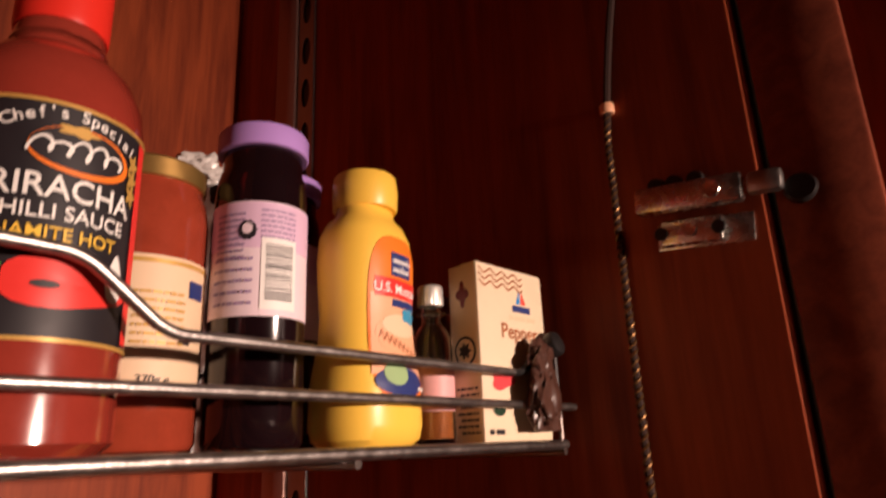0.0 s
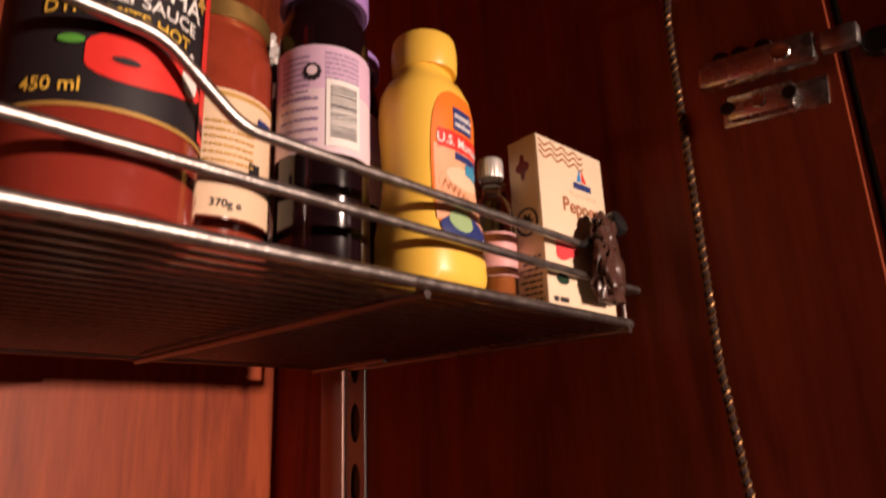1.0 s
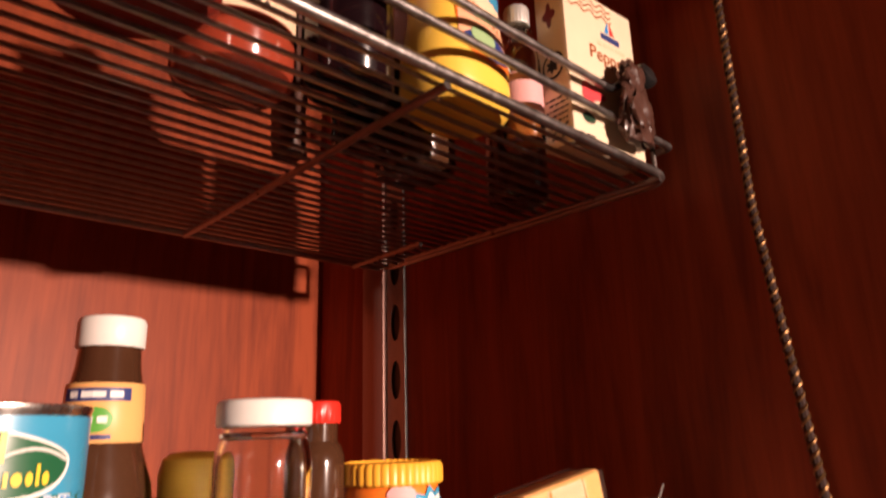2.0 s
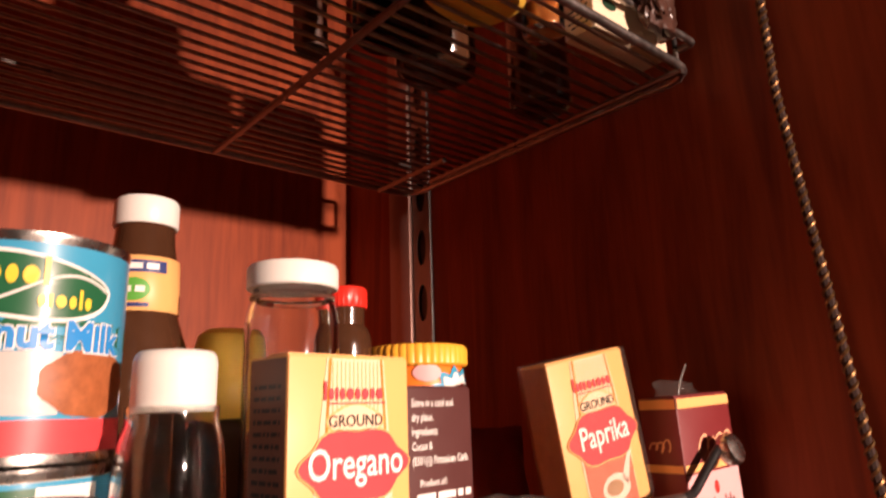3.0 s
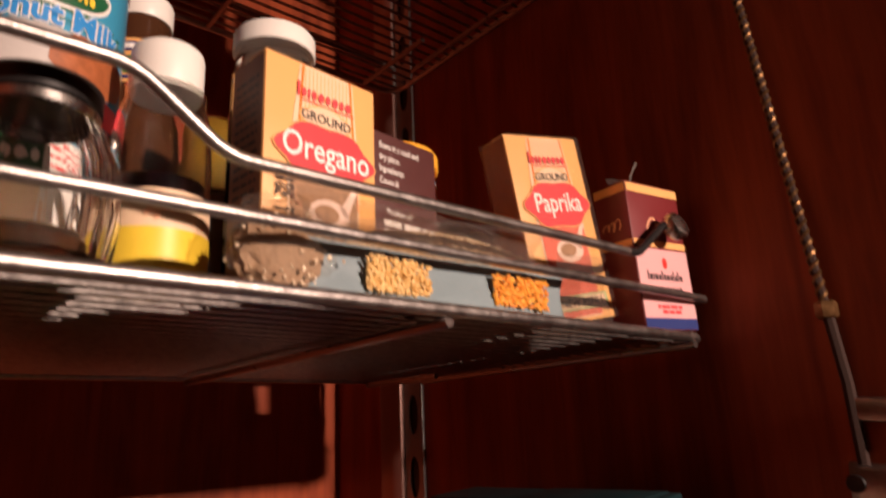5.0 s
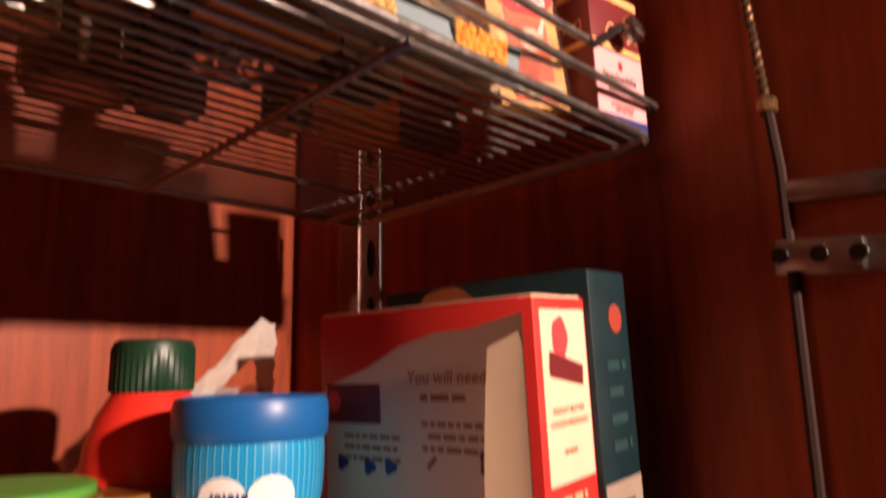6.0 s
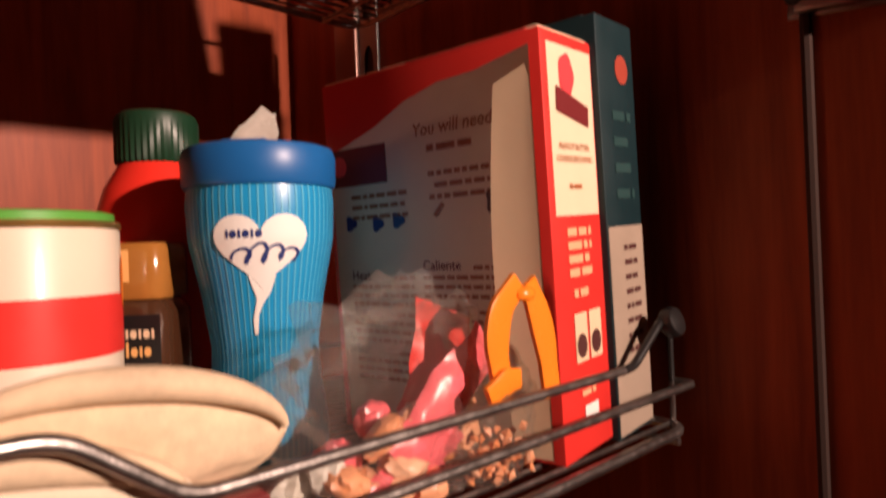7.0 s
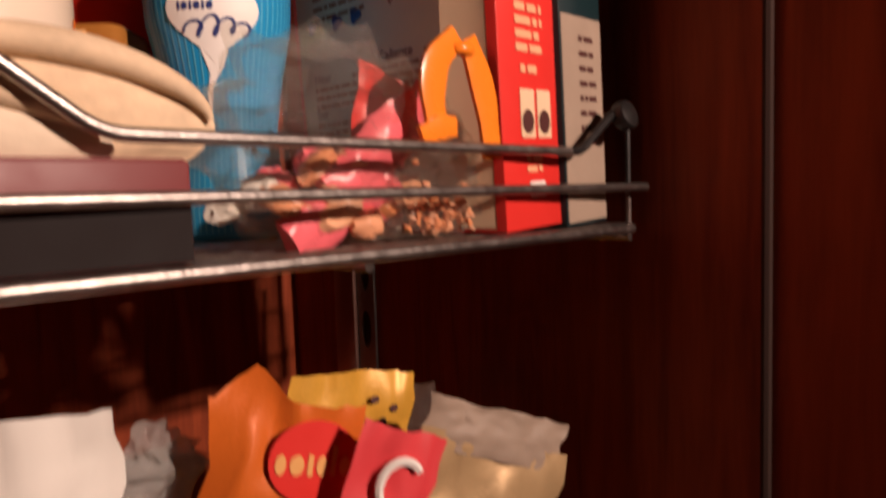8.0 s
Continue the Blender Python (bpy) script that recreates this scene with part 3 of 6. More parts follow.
def door_hinge(z, y, dark):
    """Concealed cup hinge: mounting plate, arm, link and cup, with screws."""
    metal = DARKCHROME if dark else STEEL
    t = new("hinge")
    t.parent, t["label"] = wall_side, "dark metal hinge plate" if dark else "shiny nickel concealed hinge with screws"
    t.matrix_basis = wall_side.matrix_basis.inverted() @ pose(WX, y, z, 5)
    b = box_bm(0.0022, 0.062, 0.019, 0.0012)
    bmesh.ops.translate(b, verts=b.verts, vec=(-0.0011, 0, -0.0095 - 0.012))
    part("mounting_plate", b, metal, t)
    b = box_bm(0.009, 0.040, 0.017, 0.002)
    bmesh.ops.translate(b, verts=b.verts, vec=(-0.0067, 0.006, -0.0205))
    part("plate_block", b, metal, t)
    for dy in (-0.018, 0.0, 0.019):
        b = lathe_bm([(0, 0), (0.0042, 0), (0.0046, 0.0006), (0.0040, 0.0012), (0, 0.0008)], 20)
        bmesh.ops.transform(b, verts=b.verts, matrix=pose(-0.0112, dy + 0.006, -0.012, 0, -90, 0))
        part("screw", b, BLACKMETAL if dy or dark else STEEL, t)
    if dark:
        b = box_bm(0.006, 0.05, 0.012, 0.002)
        bmesh.ops.translate(b, verts=b.verts, vec=(-0.003, 0.0, 0.018))
        part("plate_block", b, metal, t)
        return t
    b = box_bm(0.011, 0.068, 0.018, 0.0025)
    bmesh.ops.translate(b, verts=b.verts, vec=(-0.0185, 0.004, 0.0))
    part("arm", b, STEEL, t)
    b = lathe_bm([(0, 0), (0.0055, 0), (0.0058, 0.0006), (0.0052, 0.0014), (0.003, 0.0011), (0, 0.0008)], 24)
    bmesh.ops.transform(b, verts=b.verts, matrix=pose(-0.0240, -0.012, 0.009, 0, -90, 0))
    part("screw", b, STEEL, t)
    for dy in (0.004, 0.018, 0.030):
        b = lathe_bm([(0, -0.004), (0.0050, -0.004), (0.0058, 0.0), (0.0050, 0.004), (0, 0.004)], 20)
        bmesh.ops.transform(b, verts=b.verts, matrix=pose(-0.012, dy - 0.004, 0.021, 0, 90, 0))
        part("bushing", b, BLACKMETAL, t)
    b = box_bm(0.010, 0.020, 0.014, 0.003)
    bmesh.ops.translate(b, verts=b.verts, vec=(-0.0175, -0.042, 0.003))
    part("link", b, CHROME, t)
    b = lathe_bm([(0, -0.003), (0.0085, -0.003), (0.0095, 0), (0.0085, 0.003), (0, 0.003)], 28)
    bmesh.ops.transform(b, verts=b.verts, matrix=pose(-0.0120, -0.060, 0.004, 0, -80, 0))
    part("cup", b, BLACKMETAL, t)
    return t


door_hinge(1.118, -0.100, False)
door_hinge(0.612, -0.088, True)

# ---- wire baskets ----
X0, X1, YB = -0.242, 0.296, 0.300


def basket(z, knob):
    """Wire basket: floor wires, cross bars below, base frame and two front rails, the upper one stepped."""
    t = thing("wire_basket", "tarnished chrome wire storage basket with stepped front rail", "basket", pose(0, 0, z), "pull-out baskets of the cabinet")
    r = 0.0024
    part("base_rail", tube_bm(rounded([(X0, YB, 0), (X0, 0, 0), (X1, 0, 0), (X1, YB, 0), (X0, YB, 0)], 0.02), 0.0029), CHROME, t)
    part("lower_rail", tube_bm(rounded([(X0, 0.06, 0.024), (X0, 0, 0.024), (X1 + 0.006, 0, 0.024), (X1 + 0.006, 0.012, 0.024)], 0.004), 0.0024), CHROME, t)
    part("upper_rail", tube_bm(rounded([(X0, 0.06, 0.066), (X0, 0, 0.066), (-0.027, 0, 0.066), (0.004, 0, 0.043), (0.226, 0, 0.043)], 0.008), r), CHROME, t)
    # same chrome rail, but its dim right end is painted black
    part("rail_end", tube_bm(rounded([(0.225, 0, 0.043), (0.236, 0, 0.0435), (0.262, -0.002, 0.064), (0.272, 0.0, 0.066)], 0.008), r * 0.98), BLACKMETAL, t, "raised rail end, black in place of shade")
    for k in range(26):
        y = 0.0105 + k * 0.0112
        part("floor_wire", tube_bm([(X0, y, 0.0012), (X1, y, 0.0012)], 0.0014, 6), CHROME, t)
    for x, y0, y1 in ((-0.19, 0.001, YB - 0.01), (-0.10, 0.001, YB - 0.01), (0.097, 0.001, YB - 0.008), (0.2545, 0.20, YB - 0.006), (0.279, -0.002, 0.248)):
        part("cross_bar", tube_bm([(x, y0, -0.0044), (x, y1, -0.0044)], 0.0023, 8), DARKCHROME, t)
    for x in (X0, -0.16):
        part("strut", tube_bm([(x, 0.0, 0.0), (x, 0.0, 0.066)], 0.0018, 8), CHROME, t)
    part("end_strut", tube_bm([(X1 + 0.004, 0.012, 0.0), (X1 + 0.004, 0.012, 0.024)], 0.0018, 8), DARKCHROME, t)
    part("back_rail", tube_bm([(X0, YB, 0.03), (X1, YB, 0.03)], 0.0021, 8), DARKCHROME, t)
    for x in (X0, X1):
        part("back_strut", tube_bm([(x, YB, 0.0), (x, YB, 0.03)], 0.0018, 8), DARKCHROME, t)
    b = lathe_bm([(0, -0.004), (0.006, -0.004), (0.0082, -0.002), (0.0086, 0.002), (0.0075, 0.0045), (0.003, 0.006), (0, 0.006)], 24)
    bmesh.ops.transform(b, verts=b.verts, matrix=pose(0.270, -0.004, 0.063, 72, 0, 0))
    # knobs of the other baskets are black: their shade is put into the colour
    part("end_knob", b, STEEL if knob else BLACKMETAL, t, "dull metal knob at the rail end" if knob else "")
    if not knob:
        b = tube_bm([(0.270, 0.001, 0.063), (X1 + 0.004, 0.012, 0.06), (X1 + 0.004, 0.012, 0.024)], 0.0018, 8)
        part("end_stay", b, BLACKMETAL, t)
    return t


Z1, Z2, Z3, Z4 = 0.977, 0.682, 0.3695, 0.075
first = basket(Z1, False)
for z in (Z3, Z4):
    copy_thing(first, pose(0, 0, z))
basket(Z2, True)
F1, F2, F3, F4 = Z1 + 0.0030, Z2 + 0.0030, Z3 + 0.0030, Z4 + 0.0030

# ---- shared forms of packs ----
def cap_bm(r, h, ribs=0, n=48, dome=0.0):
    """Screw cap with rounded rim and fine ribs."""
    p = [(0, 0), (r * 0.97, 0), (r, h * 0.06), (r, h * 0.82), (r * 0.95, h * 0.95), (r * 0.86, h), (0, h + dome)]
    bm = lathe_bm(p, max(n, ribs * 2 if ribs else n))
    if ribs:
        nn = max(n, ribs * 2)
        for v in bm.verts:
            rr = math.hypot(v.co.x, v.co.y)
            if rr > r * 0.96 and v.co.z < h * 0.86:
                a = math.atan2(v.co.y, v.co.x)
                k = 1 + 0.022 * math.cos(ribs * a)
                v.co.x *= k
                v.co.y *= k
    return bm


def jar_profile(r, h, neck, neck_h, shoulder, foot=0.004):
    return [(0, 0.001), (r * 0.80, 0.0), (r - foot * 0.4, foot * 0.35), (r, foot), (r, h - neck_h - shoulder), (r * 0.97, h - neck_h - shoulder * 0.6),
            (neck + (r - neck) * 0.5, h - neck_h - shoulder * 0.22), (neck, h - neck_h), (neck, h), (0, h)]


def put(t, bm, x=0, y=0, z=0):
    bmesh.ops.translate(bm, verts=bm.verts, vec=(x, y, z))
    return bm


def carton(name, label, category, m, w, d, h, material, group=""):
    t = thing(name, label, category, m, group)
    part("carton", box_bm(w, d, h, 0.0009), material, t)
    b = box_bm(w * 0.985, d * 0.5, 0.0007, 0.0002, h)
    part("tuck_flap", put(t, b, 0, -d * 0.2), material, t)
    return t

# ---- top basket ----
def sriracha_bottle():
    t = thing("chilli_sauce_bottle", "large red chilli sauce bottle with black label and red cap", "sauce bottle", pose(-0.029, 0.040, F1, 0, 0, -34))
    R = 0.0335
    part("bottle_body", lathe_bm([(0, 0.001), (R * 0.85, 0), (R, 0.004), (R, 0.119), (R * 0.965, 0.129), (R * 0.84, 0.139), (R * 0.66, 0.146), (0.0172, 0.150), (0.0160, 0.160), (0, 0.160)], 56), CHILLI, t)
    part("neck_ring", put(t, lathe_bm([(0, 0), (0.0168, 0), (0.0175, 0.0015), (0.0168, 0.003), (0, 0.003)], 40), 0, 0, 0.1515), GLASS, t)
    part("cap", put(t, cap_bm(0.0172, 0.036, 0), 0, 0, 0.1600), REDCAP, t, "bright red screw cap")
    S = on_round(R, 26)
    lab = part("label", lathe_open(R + 0.0003, 0.035, 0.116), INK, t, "glossy black paper label")
    part("label_border", lathe_open(R + 0.0006, 0.1152, 0.1165), GOLDINK, lab)
    part("label_border", lathe_open(R + 0.0006, 0.0345, 0.0358), GOLDINK, lab)
    decal("logo_oval", S, oval(0.006, 0.0995, 0.0175, 0.0090), 0.0007, ORANGE, lab, "orange oval emblem ring")
    decal("logo_field", S, oval(0.005, 0.1000, 0.0160, 0.0077), 0.0010, INK, lab)
    glyphs("emblem_stroke", S, -0.011, 0.018, 0.0965, 0.0080, 0.0014, WHITEINK, lab, "white emblem strokes", 3, 0.25)
    decal("emblem_crown", S, oval(0.003, 0.1065, 0.006, 0.002, 20, 0.25, 5), 0.0012, GOLDINK, lab)
    # arched line over the emblem
    word = "Chef's Special"
    for i, ch in enumerate(word):
        if ch != " ":
            a = (i - 6.5) / 6.5
            words("arched_letter", ch, 0.0062, S, a * 0.0205 + 0.003, 0.1105 - 0.005 * a * a, 0.0010, WHITEINK, lab, 0, -22 * a)
    words("name_line", "SRIRACHA", 0.0115, S, 0.0, 0.0815, 0.0010, WHITEINK, lab, 0, 0, 0.95)
    words("name_line", "CHILLI SAUCE", 0.0072, S, 0.001, 0.0742, 0.0010, WHITEINK, lab)
    words("heat_line", "DYNAMITE HOT", 0.0064, S, -0.003, 0.0672, 0.0010, YELLOW, lab)
    words("volume_line", "450 ml", 0.0066, S, -0.022, 0.0395, 0.0010, YELLOW, lab)
    decal("printed_chilli", S, [(u, 0.0535 + v) for u, v in oval(0.006, 0, 0.0215, 0.0082, 28, 0.12, 3)], 0.0008, REDINK, lab, "printed red chilli")
    decal("chilli_shade", S, oval(-0.001, 0.0525, 0.0042, 0.0013), 0.0012, INK, lab)
    decal("chilli_stalk", S, oval(-0.017, 0.0575, 0.004, 0.0016), 0.0012, LEAF, lab)
    decal("garlic_print", S, [(0.022 + 0.0055 * math.sin(a) * (0.35 + 0.65 * (1 - math.cos(a)) / 2), 0.0585 + 0.0085 * math.cos(a)) for a in [i * 0.2244 for i in range(28)]], 0.0012, WHITEINK, lab)
    decal("side_panel", S, rect(0.030, 0.036, 0.037, 0.114), 0.0009, REDINK, lab)
    for v in (0.103, 0.097, 0.091):
        decal("ornament", S, oval(0.026, v, 0.0024, 0.0034, 20, 0.4, 5), 0.0012, GOLDINK, lab)
    return t


def lathe_open(r, z0, z1, n=56):
    """A label sleeve: an open band with a little thickness."""
    return lathe_bm([(r - 0.0002, z0), (r, z0), (r, (z0 + z1) / 2), (r, z1), (r - 0.0002, z1)], n)


sriracha_bottle()


def paste_jar():
    t = thing("tomato_paste_jar", "glass jar of red tomato paste with gold lid and cream label", "jar", pose(0.030, 0.076, F1, 0, 0, -30))
    R = 0.0285
    part("jar_body", lathe_bm(jar_profile(R, 0.126, 0.025, 0.008, 0.014), 48), TOMATO, t)
    part("lid", put(t, cap_bm(0.0265, 0.011, 0), 0, 0, 0.121), GOLD, t, "gold-coloured metal lid")
    S = on_round(R)
    lab = part("label", lathe_open(R + 0.0003, 0.024, 0.083), CREAM, t, "cream paper label")
    part("ornament_band", lathe_open(R + 0.0006, 0.0795, 0.0815), GOLDINK, lab)
    bars("small_print", S, [(0.0, 0.022, 0.066 - i * 0.0036, 0.0012) for i in range(7)], 0.0008, GOLDINK, lab)
    decal("corner_mark", S, rect(0.024, 0.034, 0.066, 0.074), 0.0008, NAVY, lab)
    words("weight", "370g e", 0.0052, S, 0.010, 0.028, 0.0008, INK, lab)
    bars("ornate_initial", S, [(0.020, 0.026, 0.045, 0.006)], 0.0008, INK, lab, "ornate black initial")
    return t


paste_jar()


def cordial_bottle(x, y, rz, label):
    t = thing("cordial_bottle", label, "bottle", pose(x, y, F1, 0, 0, rz), "dark cordial bottles")
    R = 0.0225
    part("bottle_body", lathe_bm(jar_profile(R, 0.146, 0.0198, 0.012, 0.012, 0.003), 48), DARKJUICE, t)
    part("lid", put(t, cap_bm(0.0228, 0.0125, 0), 0, 0, 0.1435), LILAC, t, "lilac metal lid")
    S = on_round(R)
    lab = part("label", lathe_open(R + 0.0003, 0.058, 0.113), LILACPALE, t, "pale lilac paper label")
    part("label_band", lathe_open(R + 0.0005, 0.090, 0.1125), LILACPAPER, lab)
    bars("small_print", S, [(-0.019, -0.004, 0.106 - i * 0.0030, 0.0011) for i in range(8)] + [(0.003, 0.020, 0.108 - i * 0.0026, 0.0010) for i in range(6)], 0.0008, LILACINK, lab)
    bars("script_print", S, [(-0.020, 0.000, 0.084 - i * 0.0052, 0.0014) for i in range(5)], 0.0008, LILACINK, lab, "handwritten style lines too small to read", 7)
    decal("seal", S, oval(-0.003, 0.0985, 0.0042, 0.0048, 24, 0.08, 10), 0.0008, INK, lab)
    decal("seal_field", S, oval(-0.003, 0.0992, 0.0024, 0.0026), 0.0011, LILACPALE, lab)
    decal("barcode_field", S, rect(0.0035, 0.0205, 0.061, 0.095), 0.0008, WHITEINK, lab)
    code = bmesh.new()
    rnd = random.Random(5)
    v = 0.0655
    while v < 0.0925:
        h = rnd.choice((0.00035, 0.0006, 0.0009))
        code.faces.new([code.verts.new(S(a, b, 0.0011)) for a, b in ((0.0055, v), (0.0120, v), (0.0120, v + h), (0.0055, v + h))])
        code.faces.new([code.verts.new(S(a, b, 0.0011)) for a, b in ((0.0120, v), (0.0185, v), (0.0185, v + h), (0.0120, v + h))])
        v += h + rnd.choice((0.0004, 0.0006, 0.0009))
    tagged(part("striped_code", code, INK, lab, "striped code of fine black lines", False), kind="stuff")
    return t


cordial_bottle(0.0745, 0.0470, -43, "dark cordial bottle with lilac lid and lilac label")
cordial_bottle(0.1200, 0.0890, 160, "dark cordial bottle with lilac lid, label turned away")


def foil_packet():
    t = thing("silver_packet", "dark packet with crumpled silvery white top behind the jars", "packet", pose(0.090, 0.128, F1, 0, 0, -20))
    part("wrapper", crumple_bm(0.022, 0.020, 0.160, 4, 0.003), BAGBROWN, t, "dark brown wrapper")
    part("crumpled_top", put(t, lump_bm(0.0135, 0.008, 0.011, 5, 0.45, 4, 2.4), -0.004, -0.002, 0.156), COCONUTFLESH, t, "crumpled silvery white top")
    return t


foil_packet()


def mustard_bottle():
    t = thing("mustard_bottle", "yellow plastic mustard squeeze bottle with orange printed label", "sauce bottle", pose(0.1335, 0.0325, F1, 0, 0, 8) @ Matrix.Diagonal((1.05, 1.05, 0.99, 1)))
    prof = [(0, 0.001), (0.0245, 0), (0.0285, 0.003), (0.0302, 0.010), (0.0296, 0.030), (0.0258, 0.052), (0.0250, 0.066), (0.0266, 0.088), (0.0268, 0.098),
            (0.0256, 0.110), (0.0218, 0.118), (0.0170, 0.1225), (0.0160, 0.128), (0, 0.128)]
    part("bottle_body", lathe_bm(prof, 64, 1.0, 0.80, power=2.35), YELLOW, t)
    part("cap", put(t, lathe_bm([(0, 0), (0.0166, 0), (0.0172, 0.0015), (0.0176, 0.012), (0.0168, 0.0195), (0.0160, 0.0208), (0, 0.0212)], 112, flute=0.013, count=56), 0, 0, 0.1275), YELLOW, t, "ribbed yellow flip cap")

    def rad(v):
        for (r0, z0), (r1, z1) in zip(prof, prof[1:]):
            if z0 <= v <= z1 and z1 > z0:
                return r0 + (r1 - r0) * (v - z0) / (z1 - z0)
        return 0.027

    def S(u, v, e):
        a = u / 0.027 - math.pi / 2
        c, s = math.cos(a), math.sin(a)
        k = (abs(c) ** 2.35 + abs(s) ** 2.35) ** (-1 / 2.35) * (rad(v) + e + 0.0003)
        return Vector((k * c, k * s * 0.80, v))
    lab = decal("label", S, [(0.021 * math.copysign(abs(math.cos(a)) ** 0.55, math.cos(a)), 0.0645 + 0.044 * math.copysign(abs(math.sin(a)) ** 0.7, math.sin(a))) for a in [i * math.pi / 24 for i in range(48)]], 0.0002, ORANGE, t, "orange printed label", 10)
    decal("sky_field", S, rect(-0.0195, 0.0195, 0.034, 0.076), 0.0004, PEACH, lab, "", 8)
    decal("blue_badge", S, rect(-0.007, 0.009, 0.086, 0.099), 0.0006, NAVY, lab, "navy emblem badge")
    glyphs("badge_stroke", S, -0.006, 0.008, 0.0930, 0.0042, 0.0008, WHITEINK, lab, "pale emblem strokes", 2)
    glyphs("badge_stroke", S, -0.006, 0.008, 0.0880, 0.0042, 0.0008, WHITEINK, lab, "pale emblem strokes", 5)
    decal("red_band", S, rect(-0.017, 0.019, 0.0745, 0.0845), 0.0006, REDINK, lab)
    words("name_line", "U.S. Mustard", 0.0072, S, 0.001, 0.0768, 0.0008, WHITEINK, lab)
    decal("blue_band", S, rect(-0.006, 0.019, 0.0698, 0.0738), 0.0006, NAVY, lab)
    decal("bun_print", S, oval(0.0, 0.055, 0.017, 0.0105), 0.0006, PEACH, lab, "printed hot dog bun")
    decal("bun_light", S, oval(0.001, 0.060, 0.014, 0.006), 0.0008, CREAM, lab)
    zig = bmesh.new()
    for i in range(10):
        u = -0.015 + i * 0.0031
        z = 0.052 - 0.0012 * i
        for a, b in (((u, z), (u + 0.00155, z + 0.004)), ((u + 0.00155, z + 0.004), (u + 0.0031, z - 0.0012))):
            zig.faces.new([zig.verts.new(S(p, q, 0.0011)) for p, q in (a, b, (b[0], b[1] + 0.0012), (a[0], a[1] + 0.0012))])
    part("mustard_zigzag", zig, COCONUT, lab, "printed wavy mustard line", False)
    decal("blue_swash", S, oval(-0.002, 0.031, 0.016, 0.0075), 0.0007, NAVY, lab)
    decal("seal", S, oval(-0.006, 0.035, 0.0075, 0.0062), 0.0010, MINT, lab)
    bars("small_print", S, [(0.009, 0.017, 0.027, 0.0016)], 0.0010, WHITEINK, lab)
    decal("cloud", S, oval(0.009, 0.066, 0.007, 0.004, 24, 0.15, 5), 0.0010, SKY, lab)
    return t


mustard_bottle()


def essence_bottle():
    t = thing("essence_bottle", "small clear glass essence bottle with silver screw cap", "bottle", pose(0.1900, 0.0335, F1))
    part("bottle_body", lathe_bm(hollow(jar_profile(0.0125, 0.082, 0.0058, 0.012, 0.018, 0.003), 0.0010), 36), GLASS, t)
    part("liquid", put(t, lathe_bm([(0, 0), (0.0108, 0.0), (0.0112, 0.002), (0.0112, 0.032), (0, 0.032)], 30), 0, 0, 0.0028), AMBERLIQUID, t)
    part("neck_ring", put(t, lathe_bm([(0.0055, 0), (0.0088, 0.0005), (0.0088, 0.0022), (0.0055, 0.0028)], 30), 0, 0, 0.074), GLASS, t)
    part("cap", put(t, cap_bm(0.0078, 0.0125, 24), 0, 0, 0.0805), ALUMINIUM, t, "ribbed silver cap")
    part("label", lathe_open(0.0128, 0.018, 0.044, 36), PINK, t, "faded pink label")
    return t


essence_bottle()


def brown_jar():
    t = thing("brown_jar", "small round brown jar with a plain lid", "jar", pose(0.262, 0.100, F1))
    part("jar_body", lathe_bm(jar_profile(0.0225, 0.098, 0.019, 0.008, 0.012), 40), BROWNSAUCE, t)
    part("lid", put(t, cap_bm(0.0215, 0.012, 30), 0, 0, 0.095), MAROON, t)
    return t


brown_jar()


def preserve_jar():
    t = thing("preserve_jar", "dark brown preserve jar standing behind the mustard bottle", "jar", pose(0.168, 0.106, F1))
    part("jar_body", lathe_bm(jar_profile(0.026, 0.104, 0.022, 0.008, 0.012), 40), BROWNSAUCE, t)
    part("lid", put(t, cap_bm(0.024, 0.012, 30), 0, 0, 0.101), MAROON, t)
    return t


preserve_jar()


